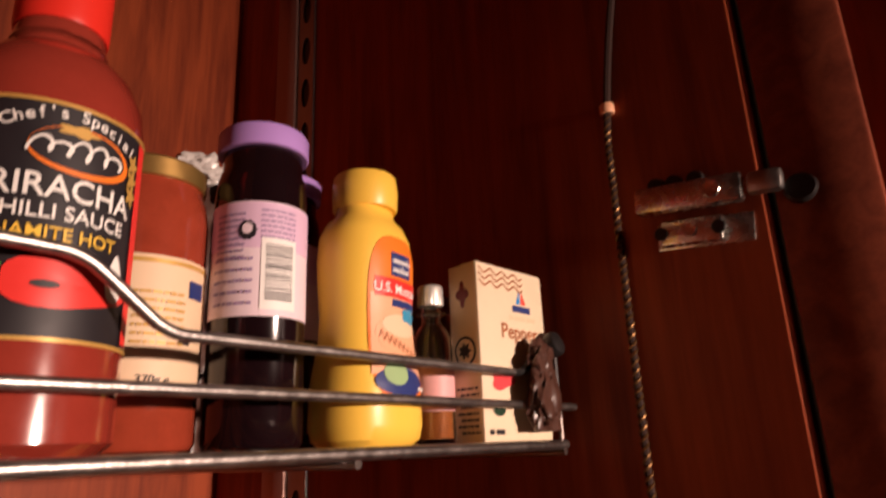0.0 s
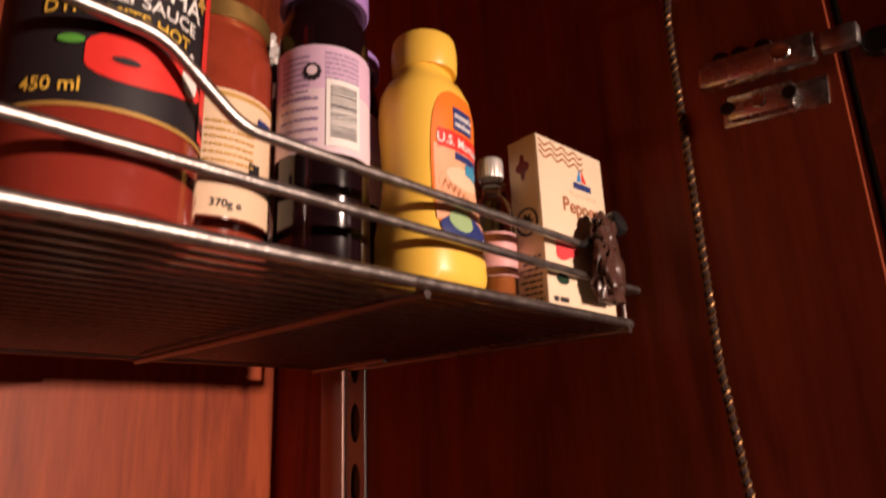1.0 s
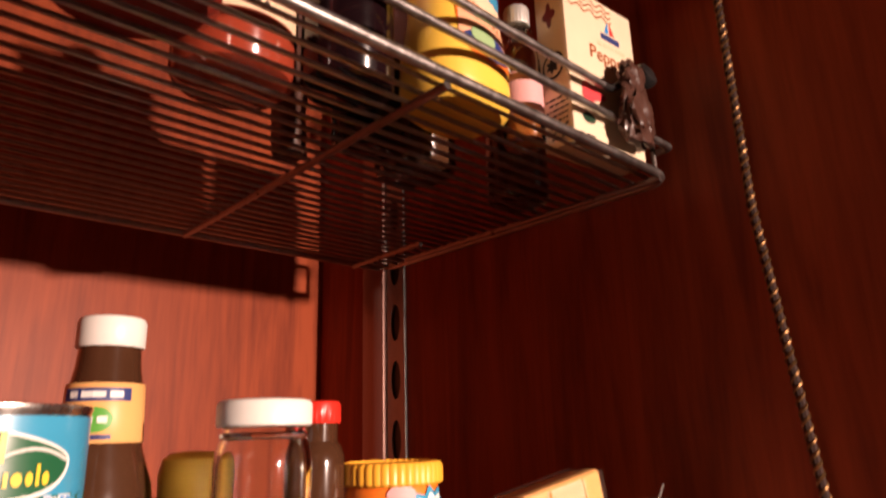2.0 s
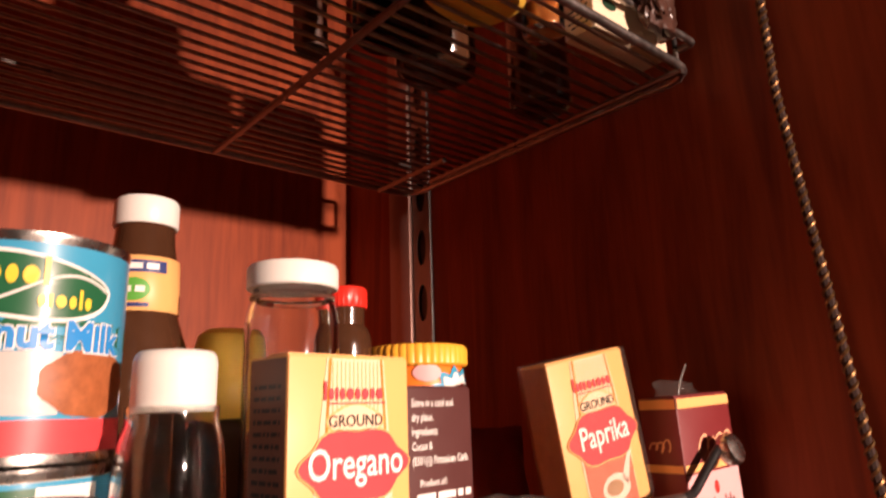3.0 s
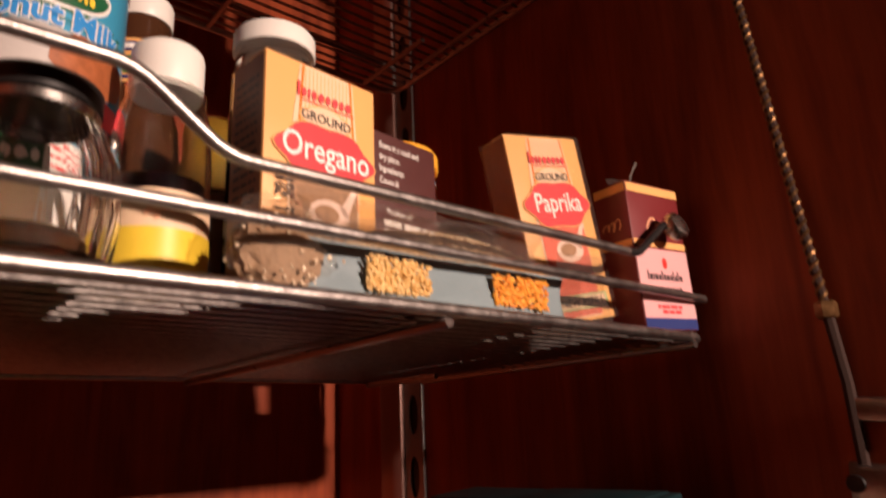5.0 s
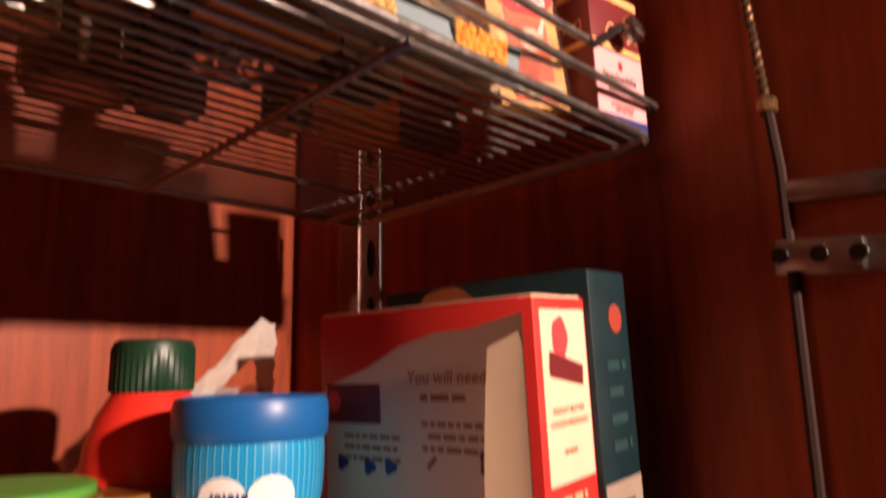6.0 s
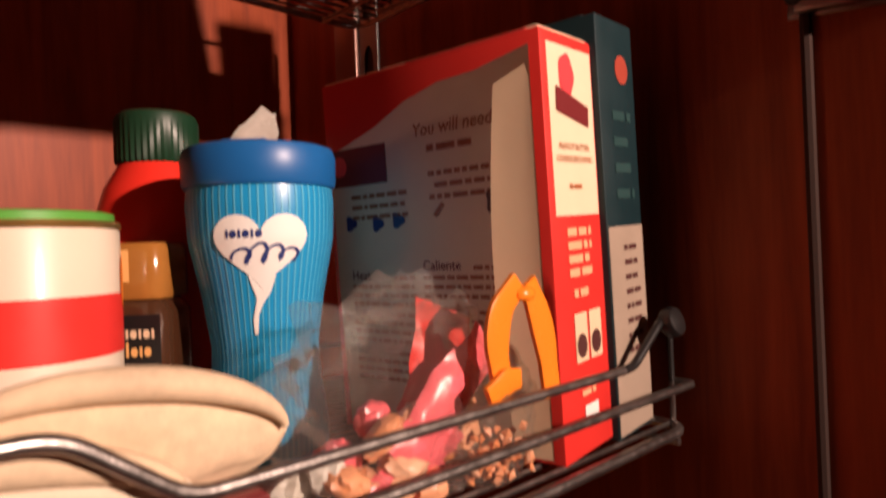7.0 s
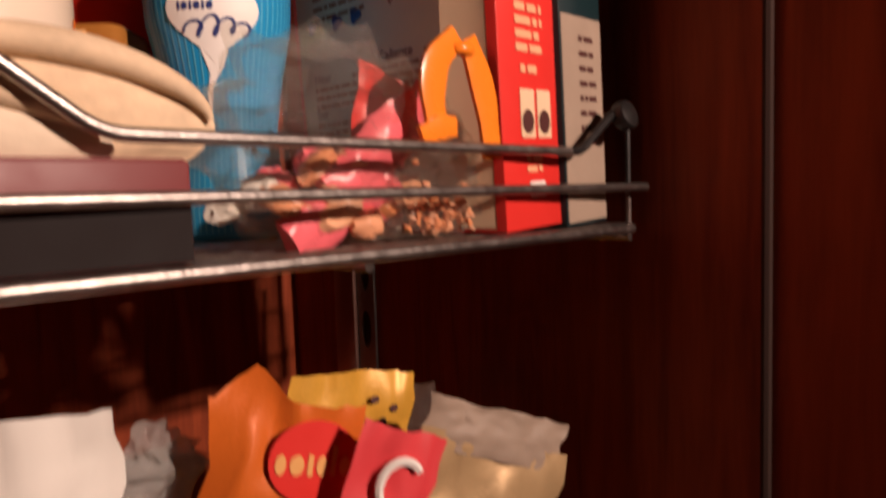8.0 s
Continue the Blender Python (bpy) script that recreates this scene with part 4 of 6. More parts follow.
def pepper_box():
    w, d, h = 0.069, 0.023, 0.107
    t = carton("pepper_box", "cream cardboard pepper box with brown lettering", "spice box", pose(0.2385, 0.0165, F1, 0, 0, -4), w, d, h, BEIGECARD)
    S, L = on_front(d), on_left(w)
    wave = bmesh.new()
    for k in range(3):
        for i in range(24):
            a, b = -0.033 + i * 0.0019, -0.033 + (i + 1) * 0.0019
            f = lambda x: h - 0.005 - k * 0.0040 + 0.0016 * math.sin(x * 520)
            wave.faces.new([wave.verts.new(S(x, y, 0.0003)) for x, y in ((a, f(a)), (b, f(b)), (b, f(b) + 0.0013), (a, f(a) + 0.0013))])
    part("wavy_lines", wave, COCONUT, t, "three wavy brown lines", False)
    decal("emblem_left", S, [(0.004, 0.085), (0.008, 0.094), (0.0085, 0.085)], 0.0003, LETTERBLUE, t)
    decal("emblem_right", S, [(0.0095, 0.085), (0.010, 0.094), (0.0145, 0.085)], 0.0003, REDINK, t)
    decal("emblem_bar", S, rect(0.000, 0.019, 0.0795, 0.0838), 0.0003, NAVY, t)
    words("name_line", "Pepper", 0.0135, S, 0.006, 0.062, 0.0004, COCONUT, t)
    bars("faint_line", S, [(-0.004, 0.026, 0.074, 0.003)], 0.0003, CREAM, t)
    decal("chilli_print", S, oval(-0.015, 0.036, 0.011, 0.006, 24, 0.2, 3), 0.0003, CRIMSON, t, "printed red chilli")
    decal("leaf_print", S, oval(-0.020, 0.018, 0.006, 0.0035), 0.0003, DARKGREEN, t)
    bars("weight_bars", S, [(-0.030, -0.016, 0.004, 0.003)], 0.0003, INK, t)
    decal("side_emblem", L, oval(-0.0005, 0.088, 0.0042, 0.0070, 20, 0.3, 4), 0.0003, MAROON, t)
    decal("side_seal", L, oval(0.0, 0.053, 0.0085, 0.0090), 0.0003, INK, t)
    decal("side_seal_field", L, oval(0.0, 0.053, 0.0070, 0.0074), 0.0005, BEIGECARD, t)
    decal("side_seal_mark", L, oval(0.0, 0.053, 0.0042, 0.0044, 24, 0.3, 7), 0.0007, INK, t)
    bars("side_print", L, [(-0.008 + 0.0025 * (i % 2), 0.009, 0.030 - i * 0.0036, 0.0014) for i in range(8)], 0.0003, INK, t)
    return t


pepper_box()


def dark_bag():
    t = thing("dark_plastic_bag", "crumpled dark brown plastic bag stuffed by the basket end", "bag", pose(0.2500, -0.0070, F1 + 0.004, 0, 0, 12))
    part("wrapper", lump_bm(0.019, 0.0080, 0.022, 3, 0.40, 4, 1.7), BAGBROWN, t)
    part("twisted_top", put(t, lump_bm(0.014, 0.0065, 0.012, 8, 0.35, 4, 1.9), -0.001, 0.001, 0.034), BAGBROWN, t)
    return t


dark_bag()

# ---- second basket ----
def coconut_can(z, h, upper):
    R = 0.0345
    t = thing("coconut_milk_can" if upper else "fruit_can", "blue and green coconut milk tin with white lettering" if upper else "lower tin with green, white and blue label", "tin can", pose(-0.042, 0.104, z, 0, 0, -30))
    part("can_body", lathe_bm([(0, 0.001), (R * 0.94, 0), (R, 0.001), (R * 0.985, 0.003), (R * 0.985, h - 0.003), (R, h - 0.0018), (R, h - 0.0003), (R * 0.97, h), (R * 0.95, h - 0.002), (0, h - 0.002)], 64), STEEL, t)
    Q = R * 0.985
    S = on_round(Q, 16)
    if upper:
        lab = part("label", lathe_open(Q + 0.0002, 0.004, h - 0.004, 64), SKY, t, "blue printed paper label")
        lens = lambda r, k: [(0.001 + r * math.cos(a), 0.0595 + k * math.sin(a) * (1 - 0.35 * math.cos(a) * math.copysign(1, math.sin(a)))) for a in [i * math.pi / 20 for i in range(40)]]
        decal("emblem_edge", S, lens(0.0315, 0.0118), 0.0004, WHITEINK, lab)
        decal("emblem_leaf", S, lens(0.0298, 0.0104), 0.0008, GREEN, lab, "dark green leaf emblem", 8)
        wave = [(0.001 - 0.0292 + 0.0584 * i / 24, 0.0585 - 0.0052 * math.sin(2 * math.pi * (i / 24 - 0.04))) for i in range(25)]
        part("emblem_wave", tube_bm([S(u, v, 0.0008) for u, v in wave], 0.0006, 6), WHITEINK, lab, "white wavy line")
        glyphs("emblem_stroke", S, -0.0215, 0.0120, 0.0595, 0.0105, 0.0014, LABELYELLOW, lab, "yellow emblem strokes", 11)
        glyphs("emblem_stroke", S, 0.0065, 0.0245, 0.0520, 0.0072, 0.0014, LABELYELLOW, lab, "yellow emblem strokes", 12)
        decal("green_field", S, rect(-0.05, 0.05, 0.0400, 0.0485, 14), 0.0003, GREEN, lab)
        words("name_line", "Coconut Milk", 0.0138, S, 0.002, 0.0385, 0.0012, LETTERBLUE, lab, 0, -1, 0.92, "CENTER", 0.035)
        words("name_outline", "Coconut Milk", 0.0138, S, 0.002, 0.0385, 0.0009, WHITEINK, lab, 0, -1, 0.92, "CENTER", 0.075)
        decal("milk_print", S, rect(-0.034, 0.016, 0.0165, 0.0372), 0.0005, COCONUTFLESH, lab, "printed white coconut flesh")
        decal("husk_print", S, oval(0.028, 0.0270, 0.0190, 0.0118, 40, 0.03, 9), 0.0007, COCONUT, lab, "printed coconut shell")
        part("red_band", lathe_open(Q + 0.0006, 0.004, 0.0150, 64), CRIMSON, lab)
    else:
        lab = part("label", lathe_open(Q + 0.0002, 0.004, h - 0.004, 64), CREAM, t, "printed paper label")
        part("blue_band", lathe_open(Q + 0.0003, h - 0.024, h - 0.0042, 64), SKY, lab)
        decal("white_field", S, rect(0.012, 0.034, 0.02, h - 0.006), 0.0004, WHITEINK, lab)
        decal("green_field", S, rect(-0.013, 0.012, h - 0.022, h - 0.006), 0.0006, GREEN, lab)
        glyphs("pale_stroke", S, -0.011, 0.011, h - 0.0195, 0.0085, 0.0009, WHITEINK, lab, "white strokes", 8)
        bars("small_print", S, [(0.014, 0.030, h - 0.012 - i * 0.004, 0.0014) for i in range(4)], 0.0007, CRIMSON, lab)
        decal("crimson_oval", S, oval(-0.028, h - 0.020, 0.013, 0.011), 0.0006, CRIMSON, lab)
    return t


coconut_can(F2, 0.0715, False)
coconut_can(F2 + 0.0718, 0.0785, True)


def fluted_jar():
    t = thing("fluted_glass_jar", "fluted clear glass jar with black metal lid", "jar", pose(-0.046, 0.034, F2))
    prof = [(0, 0.001), (0.020, 0), (0.0245, 0.006), (0.0262, 0.020), (0.0252, 0.036), (0.0205, 0.048), (0.0172, 0.053), (0.0172, 0.058), (0, 0.058)]
    part("jar_body", lathe_bm(hollow(prof, 0.0016), 128, flute=0.055, count=16), GLASS, t)
    part("lid", put(t, cap_bm(0.0186, 0.0085, 0), 0, 0, 0.0560), BLACK, t, "glossy black metal lid")
    part("neck_ring", put(t, lathe_bm([(0.0168, 0), (0.0184, 0.0008), (0.0184, 0.0036), (0.0168, 0.0044)], 48), 0, 0, 0.0515), STEEL, t, "bright metal ring under the lid")
    part("contents", put(t, lathe_bm([(0, 0), (0.017, 0.0), (0.0205, 0.003), (0.0212, 0.007), (0.019, 0.010), (0, 0.011)], 30), 0, 0, 0.0036), BROWNSAUCE, t)
    return t


fluted_jar()


def sauce_jar():
    t = thing("spice_grinder_bottle", "glass bottle with tall white cap, dark filling and yellow label", "bottle", pose(0.0015, 0.064, F2, 0, 0, -30))
    part("bottle_body", lathe_bm(hollow(jar_profile(0.0195, 0.090, 0.0160, 0.006, 0.026, 0.003), 0.0012), 44), GLASS, t)
    part("filling", put(t, lathe_bm([(0, 0), (0.0170, 0.0), (0.0180, 0.002), (0.0180, 0.042), (0.0172, 0.046), (0, 0.046)], 36), 0, 0, 0.0033), DARKJUICE, t)
    part("cap", put(t, cap_bm(0.0146, 0.0215, 0, 44, 0.0015), 0, 0, 0.0880), WHITE, t, "tall smooth white cap")
    lab = part("label", lathe_open(0.0198, 0.004, 0.042, 44), CREAM, t, "cream and yellow label")
    part("yellow_band", lathe_open(0.0200, 0.005, 0.027, 44), LABELYELLOW, lab)
    decal("flower_print", on_round(0.0198), oval(0.004, 0.034, 0.0035, 0.0035, 24, 0.3, 5), 0.0006, PEACH, lab)
    return t


sauce_jar()


def syrup_bottle():
    t = thing("syrup_bottle", "tall brown sauce bottle with white cap and orange label", "sauce bottle", pose(0.0150, 0.163, F2 - 0.0002, 0, 0, -30))
    part("bottle_body", lathe_bm([(0, 0.001), (0.024, 0), (0.026, 0.004), (0.026, 0.10), (0.024, 0.118), (0.0185, 0.135), (0.0172, 0.160), (0.0150, 0.172), (0.0140, 0.184), (0, 0.184)], 44), BROWNSAUCE, t)
    part("cap", put(t, cap_bm(0.0158, 0.0150, 0), 0, 0, 0.1820), WHITE, t, "white screw cap")
    lab = part("label", lathe_bm([(0.0184, 0.137), (0.0187, 0.1375), (0.0176, 0.164), (0.0172, 0.1645)], 44), AMBERINK, t, "orange neck label")
    S = on_round(lambda v: 0.0187 - (v - 0.1375) * 0.0415 if v < 0.3 else 0.018)
    decal("navy_band", S, rect(-0.016, 0.016, 0.1560, 0.1620), 0.0004, NAVY, lab)
    bars("band_bars", S, [(-0.012, 0.012, 0.1575, 0.003)], 0.0007, WHITEINK, lab)
    decal("green_seal", S, oval(0.001, 0.1475, 0.0075, 0.0058), 0.0004, LEAF, lab)
    bars("seal_bars", S, [(-0.004, 0.006, 0.1460, 0.003)], 0.0008, WHITEINK, lab)
    decal("blue_strip", S, rect(-0.006, 0.008, 0.1388, 0.1408), 0.0005, NAVY, lab)
    return t


syrup_bottle()


def small_bottle(x, y, r, h, cap, caph, body, label, capmat):
    t = thing("condiment_bottle", label, "bottle", pose(x, y, F2))
    part("bottle_body", lathe_bm(jar_profile(r, h - caph * 0.8, r * 0.72, caph, r * 0.8), 36), body, t)
    part("cap", put(t, cap_bm(cap, caph, 28), 0, 0, h - caph), capmat, t)
    return t


def domed_bottle():
    t = thing("condiment_bottle", "brown condiment bottle with tall domed yellow cap", "bottle", pose(0.0590, 0.158, F2))
    part("bottle_body", lathe_bm(jar_profile(0.0195, 0.090, 0.0150, 0.006, 0.010), 40), BROWNSAUCE, t)
    part("cap", put(t, lathe_bm([(0, 0), (0.0178, 0), (0.0184, 0.002), (0.0184, 0.016), (0.0172, 0.020), (0.0160, 0.022), (0.0166, 0.036), (0.0150, 0.043), (0.0110, 0.0462), (0, 0.047)], 48), 0, 0, 0.085), YELLOW, t, "domed yellow flip cap")
    return t


domed_bottle()
small_bottle(0.119, 0.136, 0.0150, 0.156, 0.0122, 0.012, BROWNSAUCE, "dark condiment bottle with red cap", REDCAP)


def storage_jar():
    t = thing("storage_jar", "tall clear glass jar with white lid and dark seeds", "jar", pose(0.0615, 0.090, F2))
    part("jar_body", lathe_bm(hollow(jar_profile(0.0215, 0.146, 0.0180, 0.008, 0.012, 0.003), 0.0024), 44), GLASS, t)
    part("neck_ring", put(t, lathe_bm([(0.0178, 0), (0.0195, 0.0008), (0.0195, 0.0022), (0.0178, 0.003)], 44), 0, 0, 0.1365), GLASS, t)
    part("lid", put(t, cap_bm(0.0210, 0.0115, 0), 0, 0, 0.1420), WHITE, t, "white screw lid")
    tagged(part("seed_fill", grains_bm(420, lambda q: (q.uniform(-0.013, 0.013), q.uniform(-0.013, 0.013), q.uniform(0.004, 0.05)), 0.0018, 3), SEED, t), kind="stuff")
    return t


storage_jar()


def spice_print(t, w, d, h, word, sub, side):
    S, L = on_front(d), on_left(w)
    decal("pale_field", S, [(-0.0165, 0.002), (0.0175, 0.002), (0.0195, 0.06), (0.0155, h - 0.001), (-0.0125, h - 0.001), (-0.0180, 0.06)], 0.0003, CREAM, t)
    for s in (-1, 1):
        decal("curved_edge", S, [(s * 0.0165 + 0.001 - s * 0.004 * v, 0.045 + v * (h - 0.046)) for v in (0, 0.33, 0.66, 1)] + [(s * 0.0165 + 0.001 - s * 0.004 * v + 0.0012, 0.045 + v * (h - 0.046)) for v in (1, 0.66, 0.33, 0)], 0.0005, ORANGE, t)
    lines = bmesh.new()
    for i in range(13):
        u = -0.012 + i * 0.0020
        lines.faces.new([lines.verts.new(S(a, b, 0.0005)) for a, b in ((u, 0.072), (u + 0.0004, 0.072), (u + 0.0004, h - 0.002), (u, h - 0.002))])
    part("fine_stripes", lines, AMBERINK, t, "fine orange stripes", False)
    glyphs("brand_stroke", S, -0.0140, 0.0165, 0.0905, 0.0072, 0.0009, CRIMSON, t, "crimson emblem strokes", 4)
    decal("brand_line", S, rect(-0.0120, 0.0160, 0.0890, 0.0896), 0.0008, CRIMSON, t)
    decal("plaque", S, oval(0.001, 0.0825, 0.0125, 0.0058, 28, 0.06, 4), 0.0008, CREAM, t)
    decal("plaque_edge", S, oval(0.001, 0.0825, 0.0134, 0.0066, 28, 0.06, 4), 0.0007, AMBERINK, t)
    words("sub_line", sub, 0.0060, S, 0.001, 0.0808, 0.0011, INK, t)
    decal("plate_edge", S, oval(0.0015, 0.0665, 0.0255, 0.0138, 36, 0.07, 6), 0.0008, AMBERINK, t)
    decal("name_plate", S, oval(0.0015, 0.0665, 0.0248, 0.0131, 36, 0.07, 6), 0.0010, CRIMSON, t, "crimson scalloped name plate")
    words("name_line", word, 0.0155, S, 0.0015, 0.0625, 0.0013, WHITEINK, t, 0, 0, 0.82)
    decal("spice_picture", S, rect(-0.0165, 0.0180, 0.0030, 0.0570), 0.0006, SPICE if word == "Oregano" else PAPRIKARED, t, "picture of ground spice")
    decal("spoon_bowl", S, oval(0.003, 0.0400, 0.0105, 0.0068), 0.0008, SPOONPINK, t, "printed wooden spoon")
    decal("spoon_spice", S, oval(0.0015, 0.0402, 0.0064, 0.0038), 0.0010, SPICE, t)
    decal("spoon_handle", S, [(0.008, 0.0435), (0.0165, 0.0560), (0.0180, 0.0545), (0.0120, 0.0390)], 0.0008, SPOONPINK, t)
    decal("side_panel", L, rect(-d / 2 + 0.001, d / 2 - 0.001, 0.001, h - 0.001), 0.0003, SIDEBROWN if side else COCONUT, t, "brown side panel")
    if side:
        bars("side_print", L, [(-0.009, 0.009, h - 0.012 - i * 0.0042, 0.0016) for i in range(16)], 0.0005, INK, t)


def oregano_box():
    w, d, h = 0.0580, 0.026, 0.107
    t = carton("oregano_box", "orange and crimson cardboard box of ground oregano", "spice box", pose(0.0575, 0.0475, F2, 0, 0, 6), w, d, h, AMBERINK, "printed spice boxes")
    spice_print(t, w, d, h, "Oregano", "GROUND", True)
    S = on_front(d)
    words("date_line", "1  2018", 0.0062, S, -0.0195, 0.046, 0.0012, INK, t, 0, 90)
    words("date_line", "2  2019", 0.0062, S, -0.0150, 0.046, 0.0012, INK, t, 0, 90)
    return t


oregano_box()


def paprika_box():
    w, d, h = 0.0575, 0.019, 0.107
    t = carton("paprika_box", "orange and crimson cardboard paprika box, leaning, film wrapped", "spice box", pose(0.2160, 0.0365, F2 + 0.0050, 0, -10.3, -5), w, d, h, AMBERINK, "printed spice boxes")
    spice_print(t, w, d, h, "Paprika", "GROUND", False)
    S = on_front(d)
    decal("refill_strip", S, rect(-0.018, 0.024, 0.0065, 0.0150), 0.0013, MINT, t)
    decal("refill_field", S, rect(-0.016, 0.022, 0.0075, 0.0140), 0.0015, CREAM, t)
    words("refill_line", "NEW REFILL", 0.0064, S, 0.003, 0.0085, 0.0018, INK, t)
    part("film_wrap", box_bm(w + 0.0018, d + 0.0046, h + 0.0012, 0.0012, -0.0004), FILMTIGHT, t, "clear film wrapping")
    return t


paprika_box()


def cocoa_box():
    w, d, h = 0.052, 0.026, 0.096
    t = carton("cocoa_box", "dark brown cocoa box with white small print", "food box", pose(0.1120, 0.0655, F2, 0, 0, 7), w, d, h, BROWN)
    S = on_front(d)
    for i, line in enumerate(("Store in a cool and", "dry place.", "Ingredients:", "Cocoa &", "(E501(i)) Potassium Carb.")):
        words("small_print", line, 0.0047, S, -0.0145, h - 0.0085 - i * 0.0062, 0.0004, WHITEINK, t, 0, 0, 0.76, "LEFT")
    words("small_print", "Product of:", 0.0042, S, -0.010, 0.0535, 0.0004, WHITEINK, t, 0, 0, 0.9, "LEFT")
    bars("address_bars", S, [(-0.012, 0.024, 0.0475, 0.0030), (-0.012, 0.019, 0.0430, 0.0028), (-0.012, 0.023, 0.0388, 0.0028), (-0.012, 0.021, 0.0345, 0.0028)], 0.0004, WHITEINK, t, "white bars of small print", 2)
    decal("facts_field", S, rect(-0.016, 0.0248, 0.006, 0.0310), 0.0004, WHITEINK, t)
    words("facts_line", "NUTRITION FACTS", 0.0042, S, 0.0045, 0.0262, 0.0007, INK, t)
    bars("facts_bars", S, [(-0.012, 0.022, 0.021 - i * 0.004, 0.0012) for i in range(4)], 0.0007, INK, t)
    return t


cocoa_box()


def tea_box():
    w, d, h = 0.050, 0.024, 0.088
    t = carton("tea_box", "maroon, orange and pink tea carton with torn film on top", "tea box", pose(0.2735, 0.0185, F2 + 0.0012, 0, -2.6, -4), w, d, h, MAROON)
    S, L = on_front(d), on_left(w)
    for surf, hw in ((S, w / 2), (L, d / 2)):
        decal("orange_band", surf, rect(-hw + 0.0005, hw - 0.0005, h - 0.0060, h - 0.0008), 0.0003, AMBERINK, t)
        decal("orange_band", surf, rect(-hw + 0.0005, hw - 0.0005, 0.0490, 0.0530), 0.0003, AMBERINK, t)
    decal("pink_panel", S, rect(-w / 2 + 0.0005, w / 2 - 0.0005, 0.007, 0.0478), 0.0003, PINK, t, "pale pink panel")
    decal("violet_foot", S, rect(-w / 2 + 0.0005, w / 2 - 0.0005, 0.0006, 0.007), 0.0003, NAVY, t)
    glyphs("script_line", S, -0.010, 0.020, 0.0585, 0.0105, 0.0003, PEACH, t, "pale flowing script strokes", 9, 0.3)
    decal("flame_mark", S, oval(0.001, 0.0395, 0.0022, 0.0034), 0.0005, REDINK, t)
    glyphs("maker_stroke", S, -0.017, 0.018, 0.0290, 0.0062, 0.0005, INK, t, "bold dark strokes", 6)
    glyphs("maker_stroke", S, -0.013, 0.014, 0.0215, 0.0062, 0.0005, INK, t, "bold dark strokes", 7)
    bars("small_print", S, [(-0.012, 0.012, 0.0125, 0.002), (-0.008, 0.010, 0.0095, 0.002)], 0.0005, CRIMSON, t)
    glyphs("side_script", L, -0.008, 0.004, 0.060, 0.0070, 0.0003, PEACH, t, "pale flowing script strokes", 4, 0.3)
    part("torn_film", put(t, crumple_bm(0.032, 0.016, 0.010, 12, 0.004), 0.0, 0.004, h - 0.002), FILM, t, "torn clear film at the top")
    part("film_strip", tube_bm([(-0.010, -0.004, h), (-0.008, -0.005, h + 0.008), (-0.002, -0.006, h + 0.017)], 0.0006, 6), FILMDENSE, t)
    return t


tea_box()


def orange_tub():
    R = 0.0275
    t = thing("orange_tub", "orange printed plastic tub with ribbed yellow lid", "tub", pose(0.1600, 0.1230, F2, 0, 0, -14))
    part("tub_body", lathe_bm([(0, 0.001), (R * 0.90, 0), (R * 0.94, 0.003), (R, 0.100), (R * 0.98, 0.108), (R * 0.94, 0.110), (0, 0.110)], 56), ORANGE, t)
    S = on_round(R * 0.997)
    lab = decal("burst_print", S, oval(0.014, 0.094, 0.017, 0.0140, 44, 0.16, 11), 0.0006, SKY, t, "blue and white burst print")
    decal("burst_field", S, oval(0.014, 0.0935, 0.0145, 0.0115, 44, 0.16, 11), 0.0010, WHITEINK, lab)
    decal("fruit_print", S, oval(0.017, 0.091, 0.0075, 0.0080, 28, 0.1, 4), 0.0014, CRIMSON, lab)
    decal("pink_badge", S, oval(-0.006, 0.106, 0.0080, 0.0048), 0.0006, PINK, t, "small pale pink badge")
    part("lid", put(t, lathe_bm([(0, 0), (R * 1.02, 0), (R * 1.07, 0.0012), (R * 1.07, 0.0095), (R * 1.02, 0.0118), (R * 0.94, 0.0124), (R * 0.92, 0.0112), (0, 0.0112)], 120, flute=0.03, count=40), 0, 0, 0.1100), LIDAMBER, t, "ribbed yellow screw lid")
    return t


orange_tub()
solid("maroon_packet", crumple_bm(0.050, 0.03, 0.075, 31, 0.003), MAROON, "dull maroon packet behind the seed bag", "packet", pose(0.200, 0.100, F2, 0, 0, 5))


def seed_bag():
    t = thing("seed_bag", "clear plastic bag of pale seeds lying in the basket", "bag", pose(0.130, 0.032, F2))

    part("seed_mass", lump_bm(0.066, 0.0088, 0.0215, 6, 0.10, 4, 1.6), SEEDMASS, t, "packed pale seeds")

    def heap(q):
        a, v = q.uniform(-0.98, 0.98), q.uniform(-0.85, 1.0)
        k = max(0.0, 1 - a * a) ** 0.5
        return (0.066 * a, -0.0093 * k * (1 - v * v * 0.9) ** 0.5 + q.uniform(-0.0006, 0.0006), 0.0195 + 0.0205 * v * k)
    tagged(part("loose_seed_layer", grains_bm(3600, heap, 0.0010, 9), SEED, t), kind="stuff")
    part("film_bag", lump_bm(0.071, 0.0125, 0.0250, 6, 0.16, 4), FILM, t)
    return t


seed_bag()


